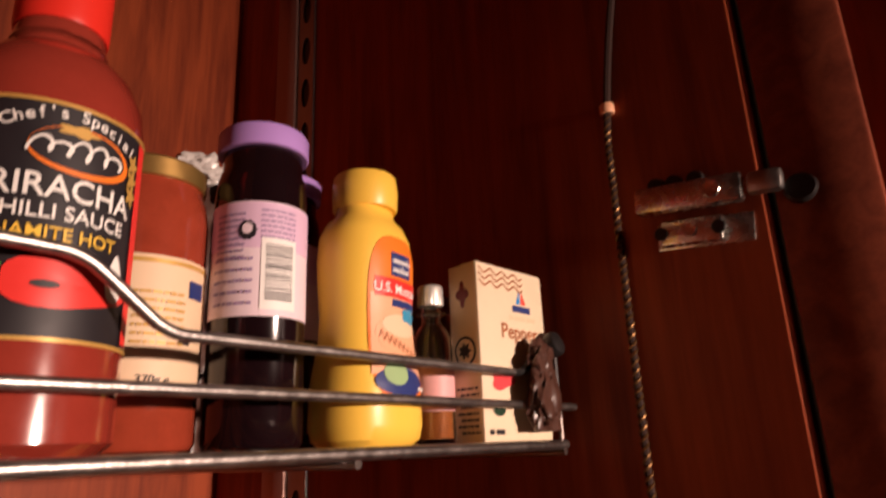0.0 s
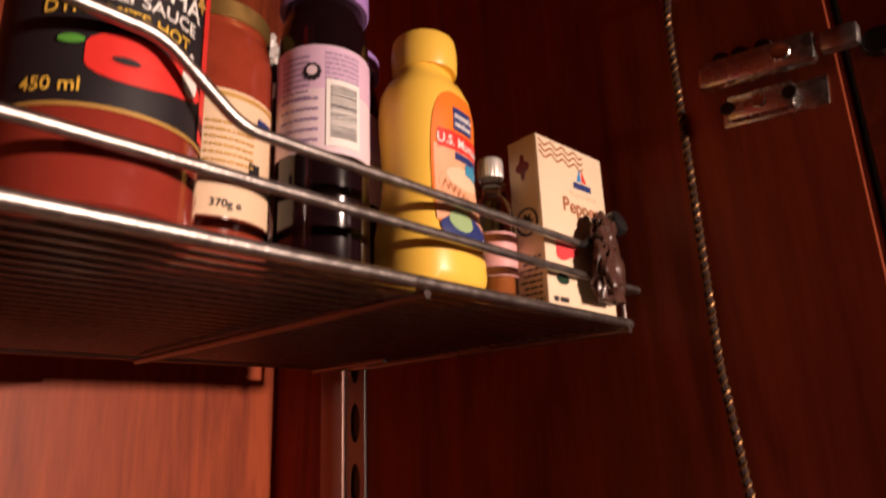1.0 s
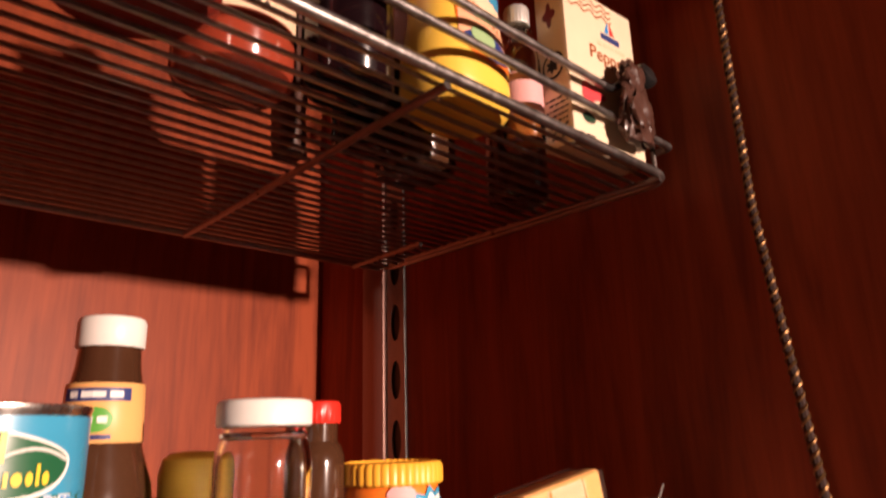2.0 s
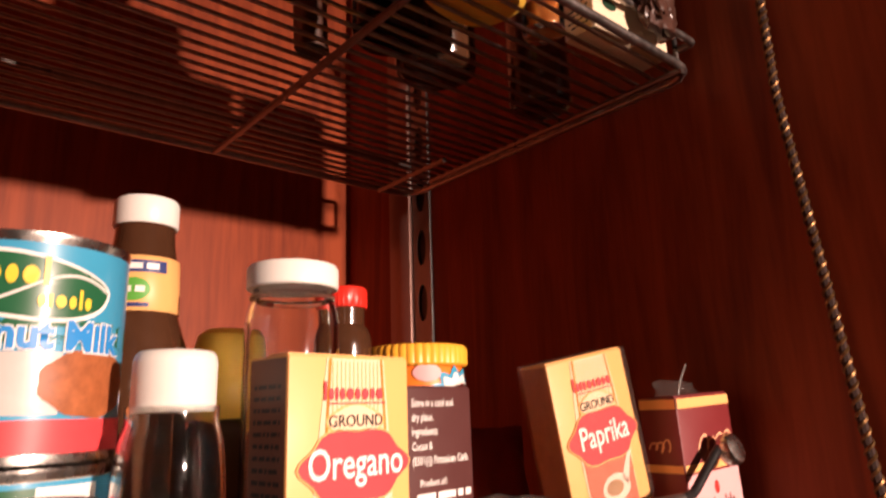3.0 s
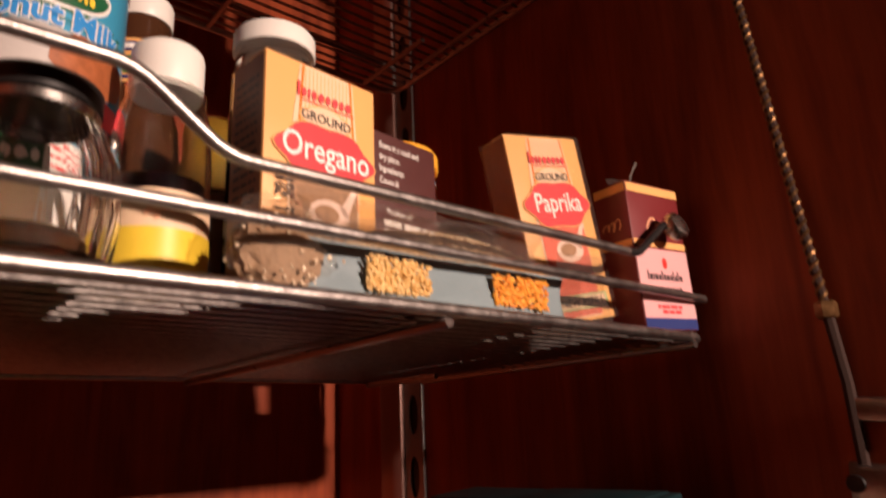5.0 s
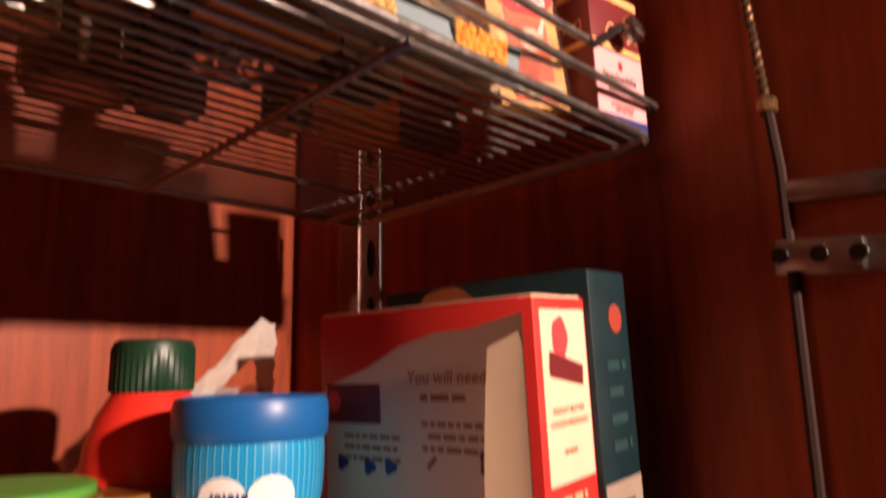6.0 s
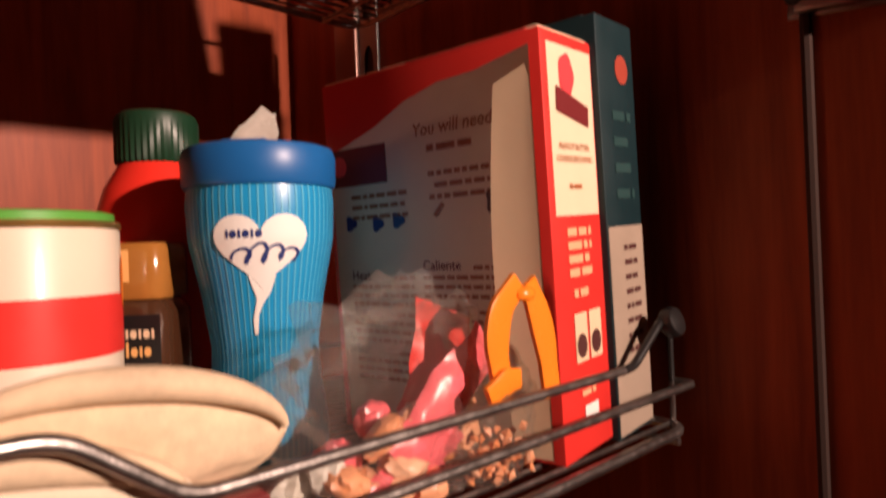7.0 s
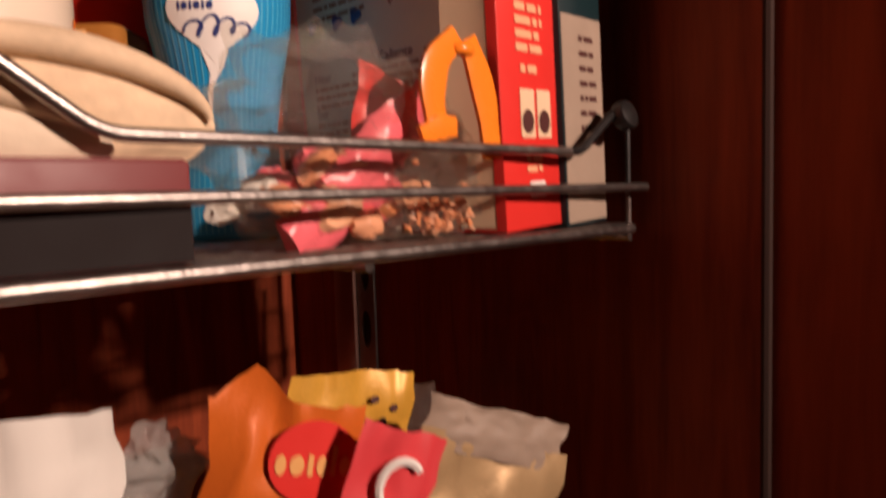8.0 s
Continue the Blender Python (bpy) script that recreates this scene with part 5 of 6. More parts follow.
def seed_bag_small():
    t = thing("seed_bag", "small clear bag of brown seeds beside the boxes", "bag", pose(0.034, 0.019, F2))
    part("seed_mass", lump_bm(0.018, 0.0085, 0.0150, 9, 0.2, 4), BROWNSEED, t, "packed brown seeds")
    tagged(part("seed_heap", grains_bm(700, lambda q: (q.gauss(0.0, 0.008), q.gauss(0, 0.004), 0.003 + abs(q.gauss(0, 0.010))), 0.0011, 12), SEED, t), kind="stuff")
    part("film_bag", lump_bm(0.021, 0.012, 0.020, 9, 0.25, 4), FILM, t)
    return t


seed_bag_small()


def snack_packet():
    t = thing("snack_packet", "clear and grey-blue snack packet lying on its side, nuts showing", "packet", pose(0.108, 0.0125, F2, 0, 0, -1))
    S = lambda u, v, e: Vector((u, -0.0058 - e + 0.10 * v, v))
    part("pouch", crumple_bm(0.150, 0.013, 0.022, 41, 0.0014, 1.0, 30, 10, 0.1), GREYBLUE, t)
    part("nut_window", grains_bm(420, lambda q: (q.uniform(-0.046, -0.016), -0.0066 + q.uniform(-0.0006, 0.0006), q.uniform(0.003, 0.0165)), 0.0013, 5), NUTS, t, "window with pale roasted nuts")
    part("mix_window", grains_bm(420, lambda q: (q.uniform(0.020, 0.054), -0.0066 + q.uniform(-0.0006, 0.0006), q.uniform(0.003, 0.0165)), 0.0013, 6), MIX, t, "window with orange snack mix")
    part("film_end", put(t, crumple_bm(0.040, 0.014, 0.036, 43, 0.004), 0.090, -0.001, 0.0), FILM, t, "clear twisted film end")
    part("film_top", put(t, crumple_bm(0.140, 0.010, 0.024, 44, 0.004), -0.004, 0.002, 0.019), FILM, t, "clear film edge")
    return t


snack_packet()

# ---- third basket ----
def cream_canister():
    R = 0.0400
    t = thing("cream_canister", "cream tin canister with red band and green lid", "canister", pose(-0.0020, 0.158, F3))
    part("tin_body", lathe_bm([(0, 0.001), (R * 0.96, 0), (R, 0.002), (R, 0.118), (R * 0.98, 0.120), (0, 0.120)], 56), CREAMTIN, t)
    part("rim", put(t, lathe_bm([(R * 0.94, 0), (R * 1.01, 0.0), (R * 1.02, 0.0015), (R * 1.0, 0.003), (R * 0.94, 0.003)], 56), 0, 0, 0.1195), GOLD, t, "thin gold rim")
    part("lid", put(t, cap_bm(R * 0.95, 0.0055, 0, 56), 0, 0, 0.1215), LEAF, t, "bright green plastic lid")
    S = on_round(R)
    part("red_band", lathe_open(R + 0.0003, 0.065, 0.091), REDINK, t, "red band")
    bars("script_line", S, [(0.004, 0.034, 0.050, 0.0040), (0.004, 0.030, 0.044, 0.0030)], 0.0006, INK, t, "dark bars of lettering", 14)
    decal("side_mark", S, oval(0.046, 0.096, 0.004, 0.012), 0.0005, ORANGE, t)
    return t


cream_canister()


def ketchup_bottle():
    t = thing("ketchup_bottle", "red plastic ketchup bottle with dark green cap", "sauce bottle", pose(0.0890, 0.2355, F3, 0, 0, -30) @ Matrix.Diagonal((1.06, 1.06, 1.04, 1)))
    part("bottle_body", lathe_bm([(0, 0.001), (0.032, 0), (0.035, 0.005), (0.035, 0.11), (0.0335, 0.128), (0.029, 0.143), (0.0225, 0.154), (0.0205, 0.158), (0, 0.158)], 48), REDCAP, t)
    part("cap", put(t, cap_bm(0.0225, 0.030, 40), 0, 0, 0.157), DARKGREEN, t, "ribbed dark green cap")
    return t


ketchup_bottle()


def coffee_jar():
    t = thing("coffee_jar", "dark coffee jar with amber lid, gold panel and black label", "jar", pose(0.0580, 0.190, F3, 0, 0, -42))
    part("jar_body", lathe_bm([(0, 0.001), (0.021, 0), (0.0235, 0.004), (0.0235, 0.078), (0.019, 0.086), (0, 0.086)], 40, power=5.0), BROWNSAUCE, t)
    part("lid", put(t, lathe_bm([(0, 0), (0.0215, 0), (0.0222, 0.002), (0.0222, 0.0255), (0.0205, 0.0285), (0, 0.0285)], 40, power=6.0), 0, 0, 0.0855), AMBERGLASS, t, "square amber lid")
    S = on_front(0.0470)
    decal("gold_panel", on_front(0.0444), rect(-0.0150, 0.0060, 0.0945, 0.1105), 0.0005, AMBERINK, t, "gold panel on the lid")
    decal("gold_foot", on_front(0.0444), rect(-0.0110, 0.0020, 0.0870, 0.0945), 0.0005, AMBERINK, t)
    lab = decal("label", S, rect(-0.021, 0.021, 0.015, 0.078), 0.0004, BLACK, t, "black label with gold strokes")
    glyphs("label_stroke", S, 0.004, 0.019, 0.066, 0.0075, 0.0008, CREAM, lab, "pale strokes", 3)
    glyphs("label_stroke", S, 0.004, 0.018, 0.057, 0.0078, 0.0008, AMBERINK, lab, "gold strokes", 6)
    decal("cup_print", S, oval(-0.010, 0.058, 0.008, 0.011, 24, 0.15, 4), 0.0008, SPICE, lab)
    decal("flame_strip", S, rect(0.006, 0.013, 0.022, 0.052), 0.0008, ORANGE, lab)
    return t


coffee_jar()


def creamer_canister():
    t = thing("creamer_canister", "blue ribbed creamer canister with white heart and blue lid", "canister", pose(0.1070, 0.1430, F3, 0, 0, -42) @ Matrix.Diagonal((1.09, 1.09, 1.09, 1)))
    prof = [(0, 0.001), (0.0260, 0), (0.0285, 0.003), (0.0288, 0.015), (0.0256, 0.040), (0.0252, 0.054), (0.0288, 0.078), (0.0342, 0.104), (0.0350, 0.122), (0.0342, 0.130), (0, 0.130)]

    def rad(v):
        for (r0, z0), (r1, z1) in zip(prof, prof[1:]):
            if z0 <= v <= z1 and z1 > z0:
                return r0 + (r1 - r0) * (v - z0) / (z1 - z0)
        return 0.031
    part("canister_body", lathe_bm(prof, 72), CREAMERBLUE, t)
    S = on_round(rad, 12)
    bm = bmesh.new()
    for k in range(64):
        a = 2 * math.pi * k / 64
        pr = None
        for i in range(25):
            v = 0.004 + i * 0.124 / 24
            r = rad(v) + 0.00025
            q = [bm.verts.new((math.sin(a + s) * r, -math.cos(a + s) * r, v)) for s in (-0.011, 0.011)]
            if pr:
                bm.faces.new((pr[0], pr[1], q[1], q[0]))
            pr = q
    part("pale_stripes", bm, CREAMERSTRIPE, t, "fine pale blue vertical stripes")
    part("lid", put(t, lathe_bm([(0, 0), (0.0355, 0), (0.0365, 0.002), (0.0368, 0.0145), (0.0355, 0.0185), (0.0330, 0.0195), (0.0320, 0.0182), (0, 0.0185)], 64), 0, 0, 0.1285), CREAMERLID, t, "matt blue snap lid")
    part("lid_tab", put(t, box_bm(0.020, 0.010, 0.0025, 0.001), 0.0, -0.024, 0.1468), CREAMERLID, t)
    heart = []
    for i in range(48):
        a = 2 * math.pi * i / 48
        heart.append((0.0192 * math.sin(a) ** 3, 0.1005 + 0.00120 * (13 * math.cos(a) - 5 * math.cos(2 * a) - 2 * math.cos(3 * a) - math.cos(4 * a))))
    h = decal("white_heart", S, heart, 0.0007, WHITEINK, t, "white heart shape")
    decal("heart_tail", S, [(-0.006, 0.0875), (0.006, 0.0875), (0.0035, 0.080), (-0.0005, 0.074), (-0.0030, 0.068), (-0.0030, 0.061), (-0.0048, 0.061), (-0.0050, 0.068), (-0.0035, 0.074), (-0.0020, 0.080)], 0.0007, WHITEINK, t)
    glyphs("navy_stroke", S, -0.0135, 0.002, 0.1045, 0.0058, 0.0010, NAVY, h, "navy emblem strokes", 3)
    glyphs("script_stroke", S, -0.0125, 0.0135, 0.0935, 0.0100, 0.0010, NAVY, h, "navy script strokes", 18, 0.35)
    return t


creamer_canister()


def white_strip():
    t = thing("clear_packet", "crumpled clear plastic packet with a twisted pale top", "packet", pose(0.146, 0.250, F3))
    part("wrapper", crumple_bm(0.055, 0.026, 0.165, 51, 0.008), FILMDENSE, t)
    part("contents", crumple_bm(0.044, 0.018, 0.135, 52, 0.005), BEIGECARD, t)
    b = crumple_bm(0.016, 0.008, 0.100, 53, 0.006)
    bmesh.ops.transform(b, verts=b.verts, matrix=pose(-0.042, 0, 0.138, 0, 46, 0))
    part("twisted_end", b, FILMWHITE, t, "pale twisted film end")
    b = crumple_bm(0.012, 0.006, 0.060, 54, 0.005)
    bmesh.ops.transform(b, verts=b.verts, matrix=pose(0.026, 0, 0.150, 0, 4, 0))
    part("twisted_end", b, FILMWHITE, t, "pale twisted film end")
    return t


white_strip()


def baking_box():
    """Tall baking mix box; its wide back and one narrow side show."""
    w, d, h = 0.051, 0.152, 0.206
    t = carton("baking_mix_box", "tall red and cream baking mix box with printed recipe", "food box", pose(0.2015, 0.0855, F3 + 0.0013, 0, -2.8, 6.3), w, d, h, REDINK)
    part("top_flap", put(t, box_bm(w * 0.94, d * 0.98, 0.0012, 0.0004), 0, 0, h), BEIGECARD, t, "cream top flap")
    S, L = on_front(d), on_left(w)
    q = d / 2
    field = decal("recipe_field", L, [(-q + 0.006, 0.002), (-0.02, 0.002), (0.02, 0.002), (q - 0.006, 0.002), (q - 0.006, h * 0.5), (q - 0.006, h - 0.007), (0.038, h - 0.013), (0.015, h - 0.014), (-0.010, h - 0.020), (-0.035, h - 0.031), (-q + 0.004, h - 0.042), (-q + 0.004, h * 0.4)], 0.0003, BEIGECARD, t, "cream printed recipe panel")
    decal("emblem_plate", L, rect(-q + 0.006, -q + 0.050, h - 0.062, h - 0.040), 0.0006, MAROON, field, "maroon emblem plate")
    decal("emblem_dot", L, oval(-q + 0.012, h - 0.050, 0.006, 0.006), 0.0009, CRIMSON, field)
    words("heading", "You will need:", 0.0095, L, 0.022, h - 0.040, 0.0006, COCONUT, field, 0.15)
    bars("sub_heading", L, [(0.004, 0.034, h - 0.049, 0.0035)], 0.0006, COCONUT, field)
    bars("recipe_line", L, [(0.004 + 0.004 * (i % 2), 0.044, h - 0.062 - i * 0.0062, 0.0026) for i in range(3)] + [(-0.056, -0.012, h - 0.070 - i * 0.006, 0.0024) for i in range(3)], 0.0006, COCONUT, field, "printed lines too small to read", 4)
    for u, v in ((-0.058, 0.122), (-0.036, 0.121), (-0.020, 0.122)):
        decal("picture", L, oval(u, v, 0.0045, 0.0042, 20, 0.2, 3), 0.0006, NAVY, field)
    decal("picture", L, [(0.006, 0.124), (0.012, 0.130), (0.014, 0.128), (0.008, 0.122)], 0.0006, COCONUT, field)
    decal("picture", L, oval(0.046, 0.128, 0.006, 0.0055, 20, 0.25, 3), 0.0006, BROWN, field)
    for u0, word, v in ((-0.004, "Caliente", 0.094), (-0.002, "Revuelva", 0.071), (-0.060, "Heat", 0.089), (-0.060, "Stir", 0.068), (-0.060, "Stir", 0.046)):
        words("step_word", word, 0.0078, L, u0, v, 0.0006, MAROON, field, 0, 0, 1.0, "LEFT")
        bars("step_line", L, [(u0 if i else u0 + 0.034, u0 + (0.060 if u0 > -0.01 else 0.05), v - i * 0.0050, 0.0022) for i in range(4)], 0.0006, COCONUT, field, "printed lines too small to read", int(v * 1000))
    curl = lambda u, v, e: L(u, v, e + 0.0048 * max(0.0, (q - 0.0062 - u) / 0.024) ** 1.3)
    decal("curled_flap", curl, [(q - 0.024 - 0.006 * math.sin(3.1 * k / 9), 0.003 + (h - 0.026) * k / 9) for k in range(10)] + [(q - 0.008, h - 0.016)] + [(q - 0.0062, 0.003 + (h - 0.026) * k / 9) for k in range(9, -1, -1)], 0.0011, CREAM, field, "pale curled edge panel")
    side = decal("side_field", S, rect(-w / 2 + 0.005, w / 2 - 0.002, 0.118, h - 0.006), 0.0003, BEIGECARD, t, "cream upper side panel")
    decal("side_emblem", S, oval(-0.003, h - 0.020, 0.0075, 0.0105, 24, 0.06, 5), 0.0006, CRIMSON, side, "crimson spoon emblem")
    decal("side_plate", S, [(-0.015, h - 0.038), (0.017, h - 0.044), (0.018, h - 0.034), (-0.014, h - 0.026)], 0.0008, MAROON, side)
    for i, line in enumerate(("PEANUT BUTTER", "COOKIE BROWNIES")):
        words("product_line", line, 0.0042, S, 0.001, h - 0.056 - i * 0.0060, 0.0008, COCONUT, side, 0, 0, 0.95)
    bars("small_print", S, [(-0.006, 0.008, h - 0.075, 0.0022)], 0.0008, COCONUT, side)
    bars("pale_print", S, [(-0.011, 0.013, 0.108 - i * 0.0066, 0.0038) for i in range(4)] + [(-0.008, 0.010, 0.078, 0.0038)], 0.0005, PEACH, t, "pale bars of lettering", 9)
    for u in (-0.0095, 0.0055):
        decal("picture_tile", S, rect(u, u + 0.0125, 0.046, 0.070), 0.0005, CREAM, t)
        decal("picture_bowl", S, oval(u + 0.006, 0.054, 0.005, 0.006), 0.0008, BROWN, t)
    bars("pale_print", S, [(-0.006, 0.008, 0.034 - i * 0.005, 0.0028) for i in range(2)], 0.0005, PEACH, t)
    decal("white_tag", S, rect(-0.004, 0.010, 0.016, 0.024), 0.0005, WHITEINK, t)
    return t


baking_box()


def teal_box():
    w, d, h = 0.044, 0.150, 0.224
    t = carton("teal_food_box", "dark teal food box with cookie picture behind the red box", "food box", pose(0.2500, 0.0860, F3 + 0.0011, 0, -2.8, 5.7), w, d, h, TEAL)
    S, L = on_front(d), on_left(w)
    decal("cookie_picture", L, oval(-0.022, h - 0.0125, 0.022, 0.0118, 28, 0.04, 5), 0.0004, COCONUT, t, "printed brown cookie")
    # dot and foot panel are darkened: the shade on this front is in their colours
    decal("red_dot", S, oval(0.006, h - 0.026, 0.0078, 0.0078), 0.0004, SHADEDRED, t)
    bars("pale_script", S, [(-0.008, 0.014, h - 0.054 - i * 0.014, 0.005) for i in range(4)], 0.0004, DIMTEAL, t, "dim script strokes", 5)
    decal("pale_foot", S, rect(-w / 2 + 0.001, w / 2 - 0.001, 0.002, 0.113), 0.0004, GREYCARD, t, "pale lower panel, darkened in place of shade")
    bars("panel_print", S, [(-0.004, 0.014, 0.100 - i * 0.008, 0.0028) for i in range(8)], 0.0007, BROWN, t)
    return t


teal_box()


def flatbreads():
    """Thick rounds of flatbread, one leaning behind two lying ones."""
    for x, y, z, sx, sy, sz, rx, ry, rz, seed in ((-0.003, 0.0350, F3 + 0.0335, 0.051, 0.0095, 0.0200, 8, 7, -8, 1), (-0.032, 0.0170, F3 + 0.0335, 0.040, 0.0080, 0.0115, 0, 9, -6, 2), (-0.092, 0.0160, F3 + 0.0335, 0.030, 0.0080, 0.0080, 0, 6, -4, 3)):
        t = thing("flatbread", "thick cream-coloured flatbread with browned edge", "bread", pose(x, y, z, rx, ry, rz), "flatbreads in the basket")
        part("crumb", lump_bm(sx, sy, sz, seed, 0.10, 4, 1.6), BREAD if seed == 1 else BREADPALE, t)
        rim = [(sx * 0.93 * math.cos(a), -sy * 0.78, sz * 0.95 + sz * 0.90 * math.sin(a)) for a in [0.15 + i * 0.149 for i in range(20)]]
        part("crust_rim", tube_bm(rim, lambda q: 0.0012 + 0.0042 * math.sin(math.pi * q), 10), BREAD, t, "thick rolled crust edge")


flatbreads()
flat_carton = carton("maroon_carton", "flat maroon and black carton lying under the flatbread", "food box", pose(-0.044, 0.0255, F3, 0, 0, -3), 0.150, 0.036, 0.0330, MAROON)
decal("black_foot", on_front(0.036), rect(-0.0745, 0.0745, 0.0006, 0.0175), 0.0004, MATTBLACK, flat_carton, "black lower print")


def sweets_bag():
    t = thing("sweets_bag", "clear bag of sweets in pink and red wrappers", "bag", pose(0.106, 0.034, F3))
    part("film_bag", lump_bm(0.054, 0.019, 0.045, 14, 0.42, 5, 2.6), FILM, t, "crinkled clear bag")
    rnd = random.Random(21)
    for i in range(22):
        x = rnd.uniform(-0.050, 0.042)
        z = rnd.uniform(0.002, 0.036) * (1 - abs(x) / 0.075)
        b = lump_bm(rnd.uniform(0.007, 0.011), 0.007, rnd.uniform(0.005, 0.008), i, 0.3, 3)
        bmesh.ops.transform(b, verts=b.verts, matrix=pose(x, rnd.uniform(-0.012, 0.010), z, rnd.uniform(-20, 20), rnd.uniform(-40, 40), 0))
        part("sweet", b, (CANDY, PEACH, HOTPINK, CANDY, WHITE)[i % 5], t)
    for x, z, ry, w, h in ((-0.010, 0.020, 52, 0.026, 0.070), (-0.030, 0.002, 60, 0.022, 0.060), (0.022, 0.030, 20, 0.034, 0.050)):
        b = crumple_bm(w, 0.010, h, int(h * 1000), 0.003)
        bmesh.ops.transform(b, verts=b.verts, matrix=pose(x, -0.010 if ry > 30 else 0.010, z, 0, ry, 0))
        part("wrapper", b, HOTPINK if ry > 30 else REDINK, t, "shiny pink wrapper" if ry > 30 else "shiny red wrapper")
    return t


sweets_bag()


def strap_bm(pts, wide, thick):
    """A flat moulded strap along (x, z) points, narrowing to its ends."""
    bm = bmesh.new()
    fine = rounded([(x, 0, z) for x, z in pts], 0.012, 6)
    prev, n = None, len(fine)
    for i, p in enumerate(fine):
        d = (fine[min(i + 1, n - 1)] - fine[max(i - 1, 0)]).normalized()
        side = Vector((-d.z, 0, d.x)) * wide / 2 * (0.62 + 0.38 * math.sin(math.pi * (0.12 + 0.76 * i / (n - 1))))
        q = [bm.verts.new(p + side * a + Vector((0, b * thick / 2, 0))) for a, b in ((-1, -0.6), (-0.8, -1), (0.8, -1), (1, -0.6), (1, 1), (-1, 1))]
        if prev:
            for k in range(6):
                bm.faces.new((prev[k], prev[(k + 1) % 6], q[(k + 1) % 6], q[k]))
        else:
            bm.faces.new(q)
        prev = q
    bm.faces.new(prev[::-1])
    return bm


def bag_clip():
    t = thing("bag_clip", "orange plastic clip with two arms closing a clear bag", "clip", pose(0.167, 0.0060, F3))
    for pts in ([(-0.014, 0.089), (-0.027, 0.078), (-0.030, 0.064), (-0.027, 0.046)], [(-0.008, 0.089), (-0.001, 0.076), (0.004, 0.060), (0.007, 0.036)]):
        part("arm", strap_bm(pts, 0.0145, 0.0026), ORANGEGLOSS, t, "bright orange flat arm")
    part("pivot", put(t, lump_bm(0.006, 0.004, 0.004, 3, 0.1, 2), -0.011, -0.001, 0.080), ORANGEGLOSS, t)
    part("pinched_bag", put(t, lump_bm(0.024, 0.010, 0.030, 17, 0.4, 4, 2.6), -0.016, 0.014, 0.0), FILM, t, "clear bag held by the clip")
    part("lever", put(t, strap_bm([(-0.040, 0.044), (-0.028, 0.049), (-0.020, 0.049)], 0.011, 0.0026), 0, -0.0035, 0), ORANGEGLOSS, t)
    part("crumb_heap", grains_bm(90, lambda q: (q.gauss(-0.014, 0.010), q.gauss(0.014, 0.004), 0.003 + abs(q.gauss(0, 0.010))), 0.0026, 15), CANDY, t)
    return t


bag_clip()

# ---- bottom basket ----
def pouch(name, label, x, y, w, d, h, rz, ry, material, seed, z=0.0):
    t = thing(name, label, "packet", pose(x, y, F4 + z, 0, ry, rz))
    part("pouch", crumple_bm(w, d, h, seed, 0.005), material, t)
    return t


def pouch_face(w, d, h, top=0.25):
    """Follows the puffed front of a pouch."""
    def f(u, v, e):
        a, b = min(1, abs(2 * u / w)), min(1, v / h)
        fat = max((1 - a ** 3) * min(1, (1 - b) / (1 - top)) ** 0.7 * (0.55 + 0.45 * math.cos(b * 1.4)), 0.02)
        return Vector((u, -d / 2 * fat - 0.0022 - e, v))
    return f


def peak(t, w, h, at, rise, fall):
    """Pulls the top edge of a pouch up into a torn tip and lets the other corner sag."""
    me = t.children[0].data
    for vt in me.vertices:
        k = max(0, vt.co.z / h - 0.55) / 0.45
        vt.co.z += k * (rise * max(0, 1 - abs(vt.co.x - at * w) / (0.24 * w)) - fall * (vt.co.x / w + 0.5))


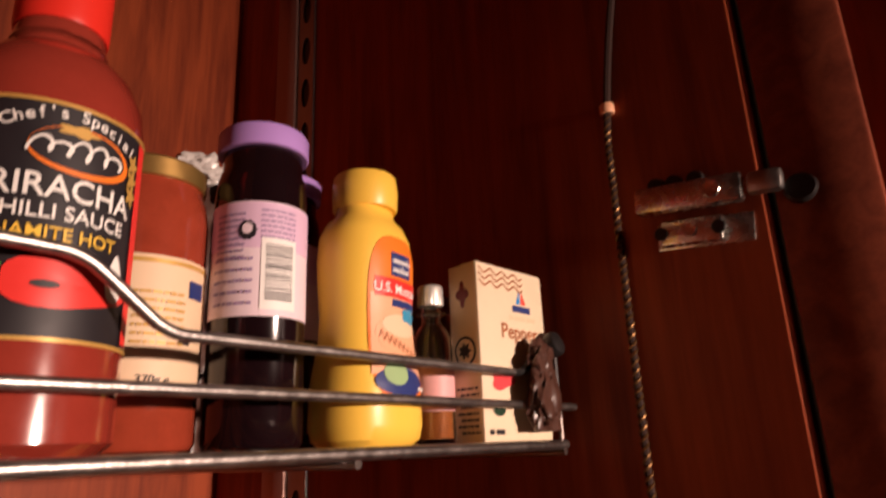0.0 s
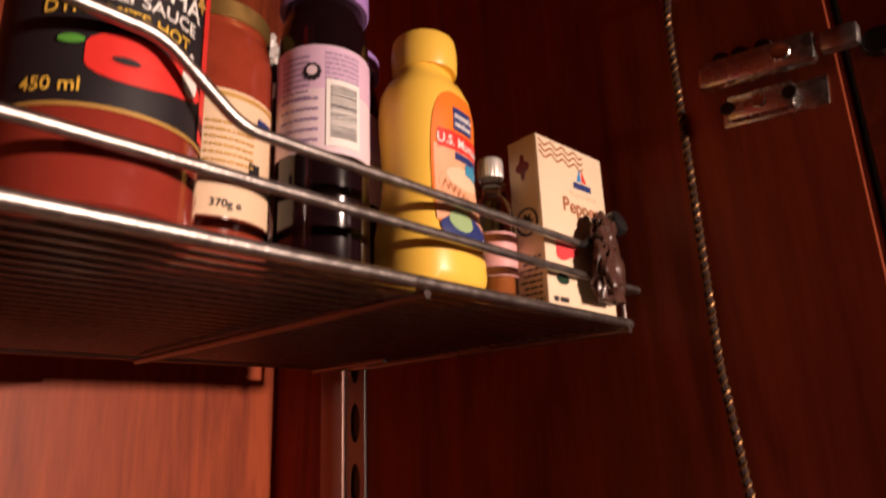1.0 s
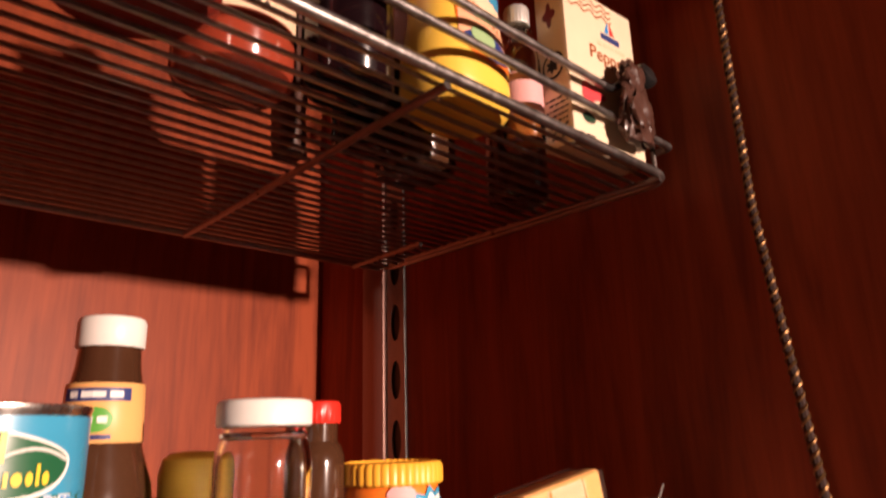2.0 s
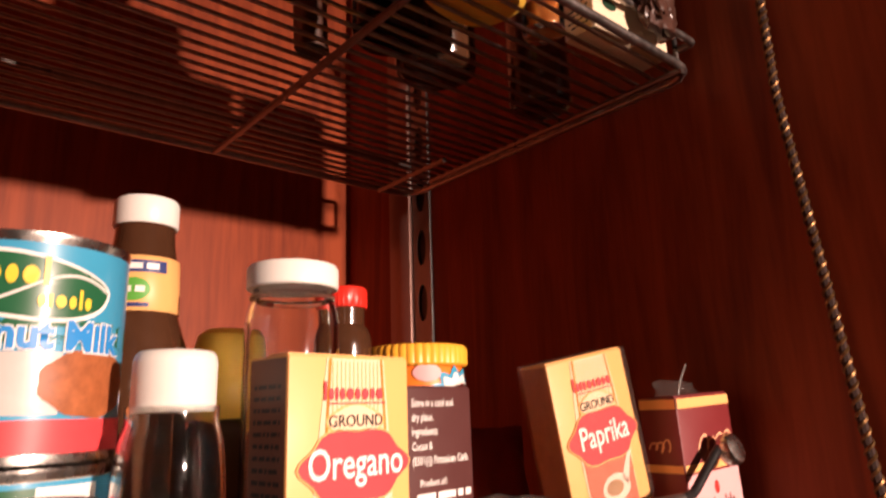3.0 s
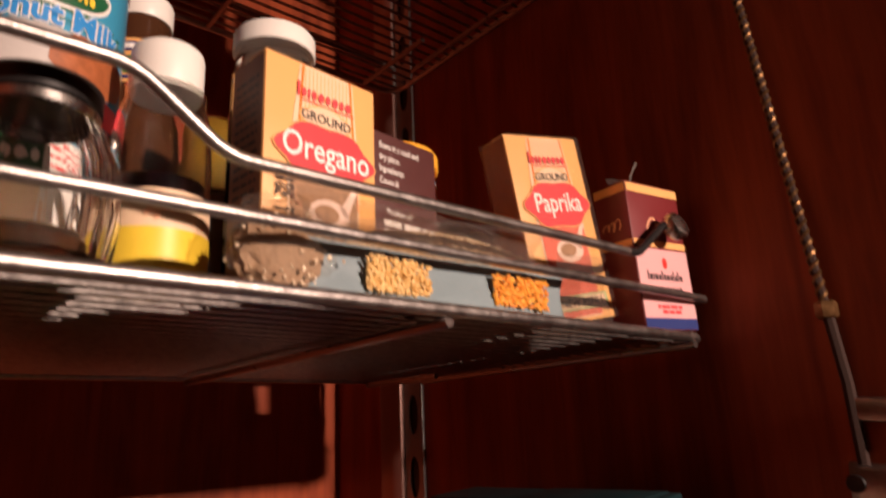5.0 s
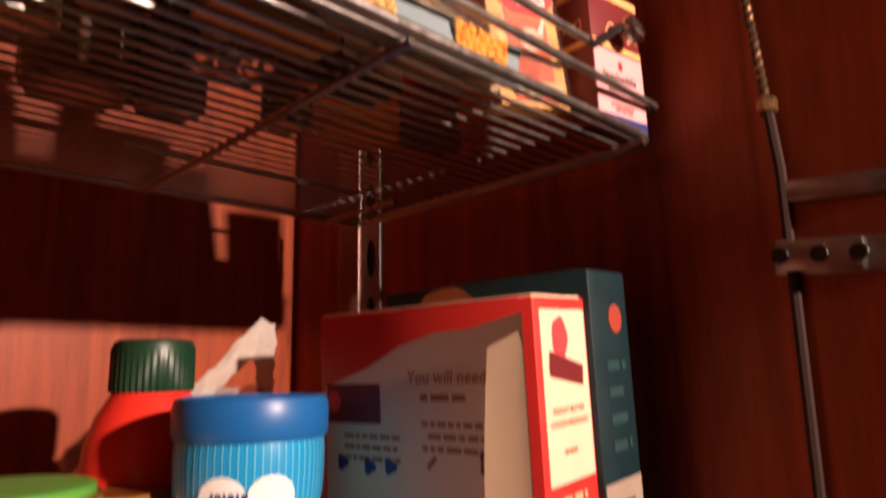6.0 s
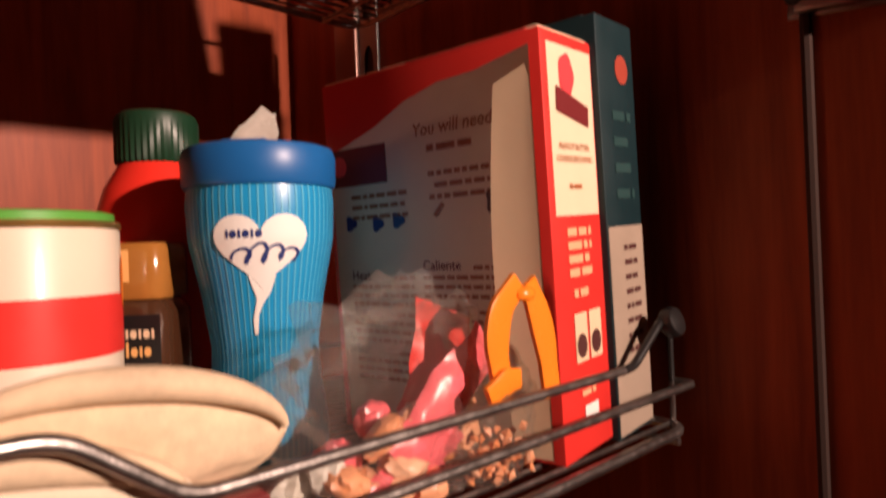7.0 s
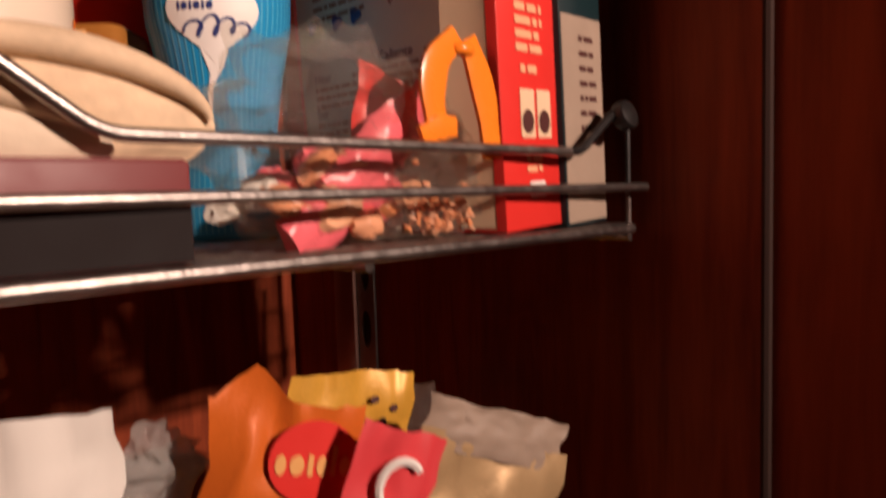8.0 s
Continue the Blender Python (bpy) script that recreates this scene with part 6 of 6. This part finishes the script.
p = pouch("white_pack", "white and yellow soft pack", -0.022, 0.090, 0.095, 0.05, 0.234, -20, 0, WHITE, 61)
part("yellow_foot", put(p, crumple_bm(0.08, 0.052, 0.15, 71, 0.004, 1.0, 16, 16, 0.02), 0.004, -0.003, 0.03), YELLOWFOIL, p)
p = thing("clear_bag", "knotted crinkled clear plastic bag", "bag", pose(0.042, 0.100, F4))
part("bag", crumple_bm(0.046, 0.050, 0.205, 62, 0.010, 1.0, 26, 40, 0.10), FILMCLOUD, p)
part("knot", put(p, lump_bm(0.010, 0.008, 0.010, 33, 0.5, 3), 0.002, 0, 0.196), FILMCLOUD, p, "pale twisted knot")
p = pouch("orange_pouch", "orange and red foil snack pouch with torn pointed corner", 0.044, 0.068, 0.070, 0.035, 0.229, -22, 12, ORANGEFOIL, 64)
peak(p, 0.070, 0.232, -0.24, 0.018, 0.0)
S = pouch_face(0.070, 0.035, 0.232)
decal("red_badge", S, oval(0.012, 0.206, 0.020, 0.018), 0.0012, REDINK, p, "red badge", 9)
glyphs("badge_stroke", S, -0.005, 0.028, 0.200, 0.014, 0.0018, AMBERINK, p, "yellow emblem strokes", 5)
p = pouch("yellow_pouch", "yellow foil pouch with dark dots", 0.152, 0.140, 0.085, 0.03, 0.206, -12, 8, YELLOWFOIL, 66)
S = pouch_face(0.085, 0.03, 0.206)
for u, v in ((0.012, 0.190), (0.026, 0.184), (0.018, 0.176)):
    decal("dark_dot", S, oval(u, v, 0.003, 0.0025), 0.0015, BROWN, p)
p = pouch("red_pack", "red wrapper with pale letter shape", 0.050, 0.040, 0.042, 0.020, 0.226, -22, 20, CRIMSON, 67)
arc = [(0.002 + 0.0095 * math.cos(a), 0, 0.203 + 0.011 * math.sin(a)) for a in [0.8 + i * 0.25 for i in range(19)]]
S = pouch_face(0.042, 0.020, 0.226)
part("pale_ring", tube_bm([S(x, z, 0.0004) for x, _, z in arc], 0.0020, 6), WHITEINK, p, "pale open ring print")
p = pouch("beige_pouch", "beige foil pouch with crimped top", 0.164, 0.078, 0.106, 0.035, 0.180, -20, 21, KRAFT, 68)
part("clear_top", put(p, crumple_bm(0.102, 0.006, 0.030, 72, 0.004), 0.0, 0.002, 0.168), GREYCARD, p, "greyish crimped top strip")
pouch("dark_pouch", "dark plastic pouch in shadow", 0.262, 0.190, 0.06, 0.03, 0.165, 0, 0, FILMDARK, 69)
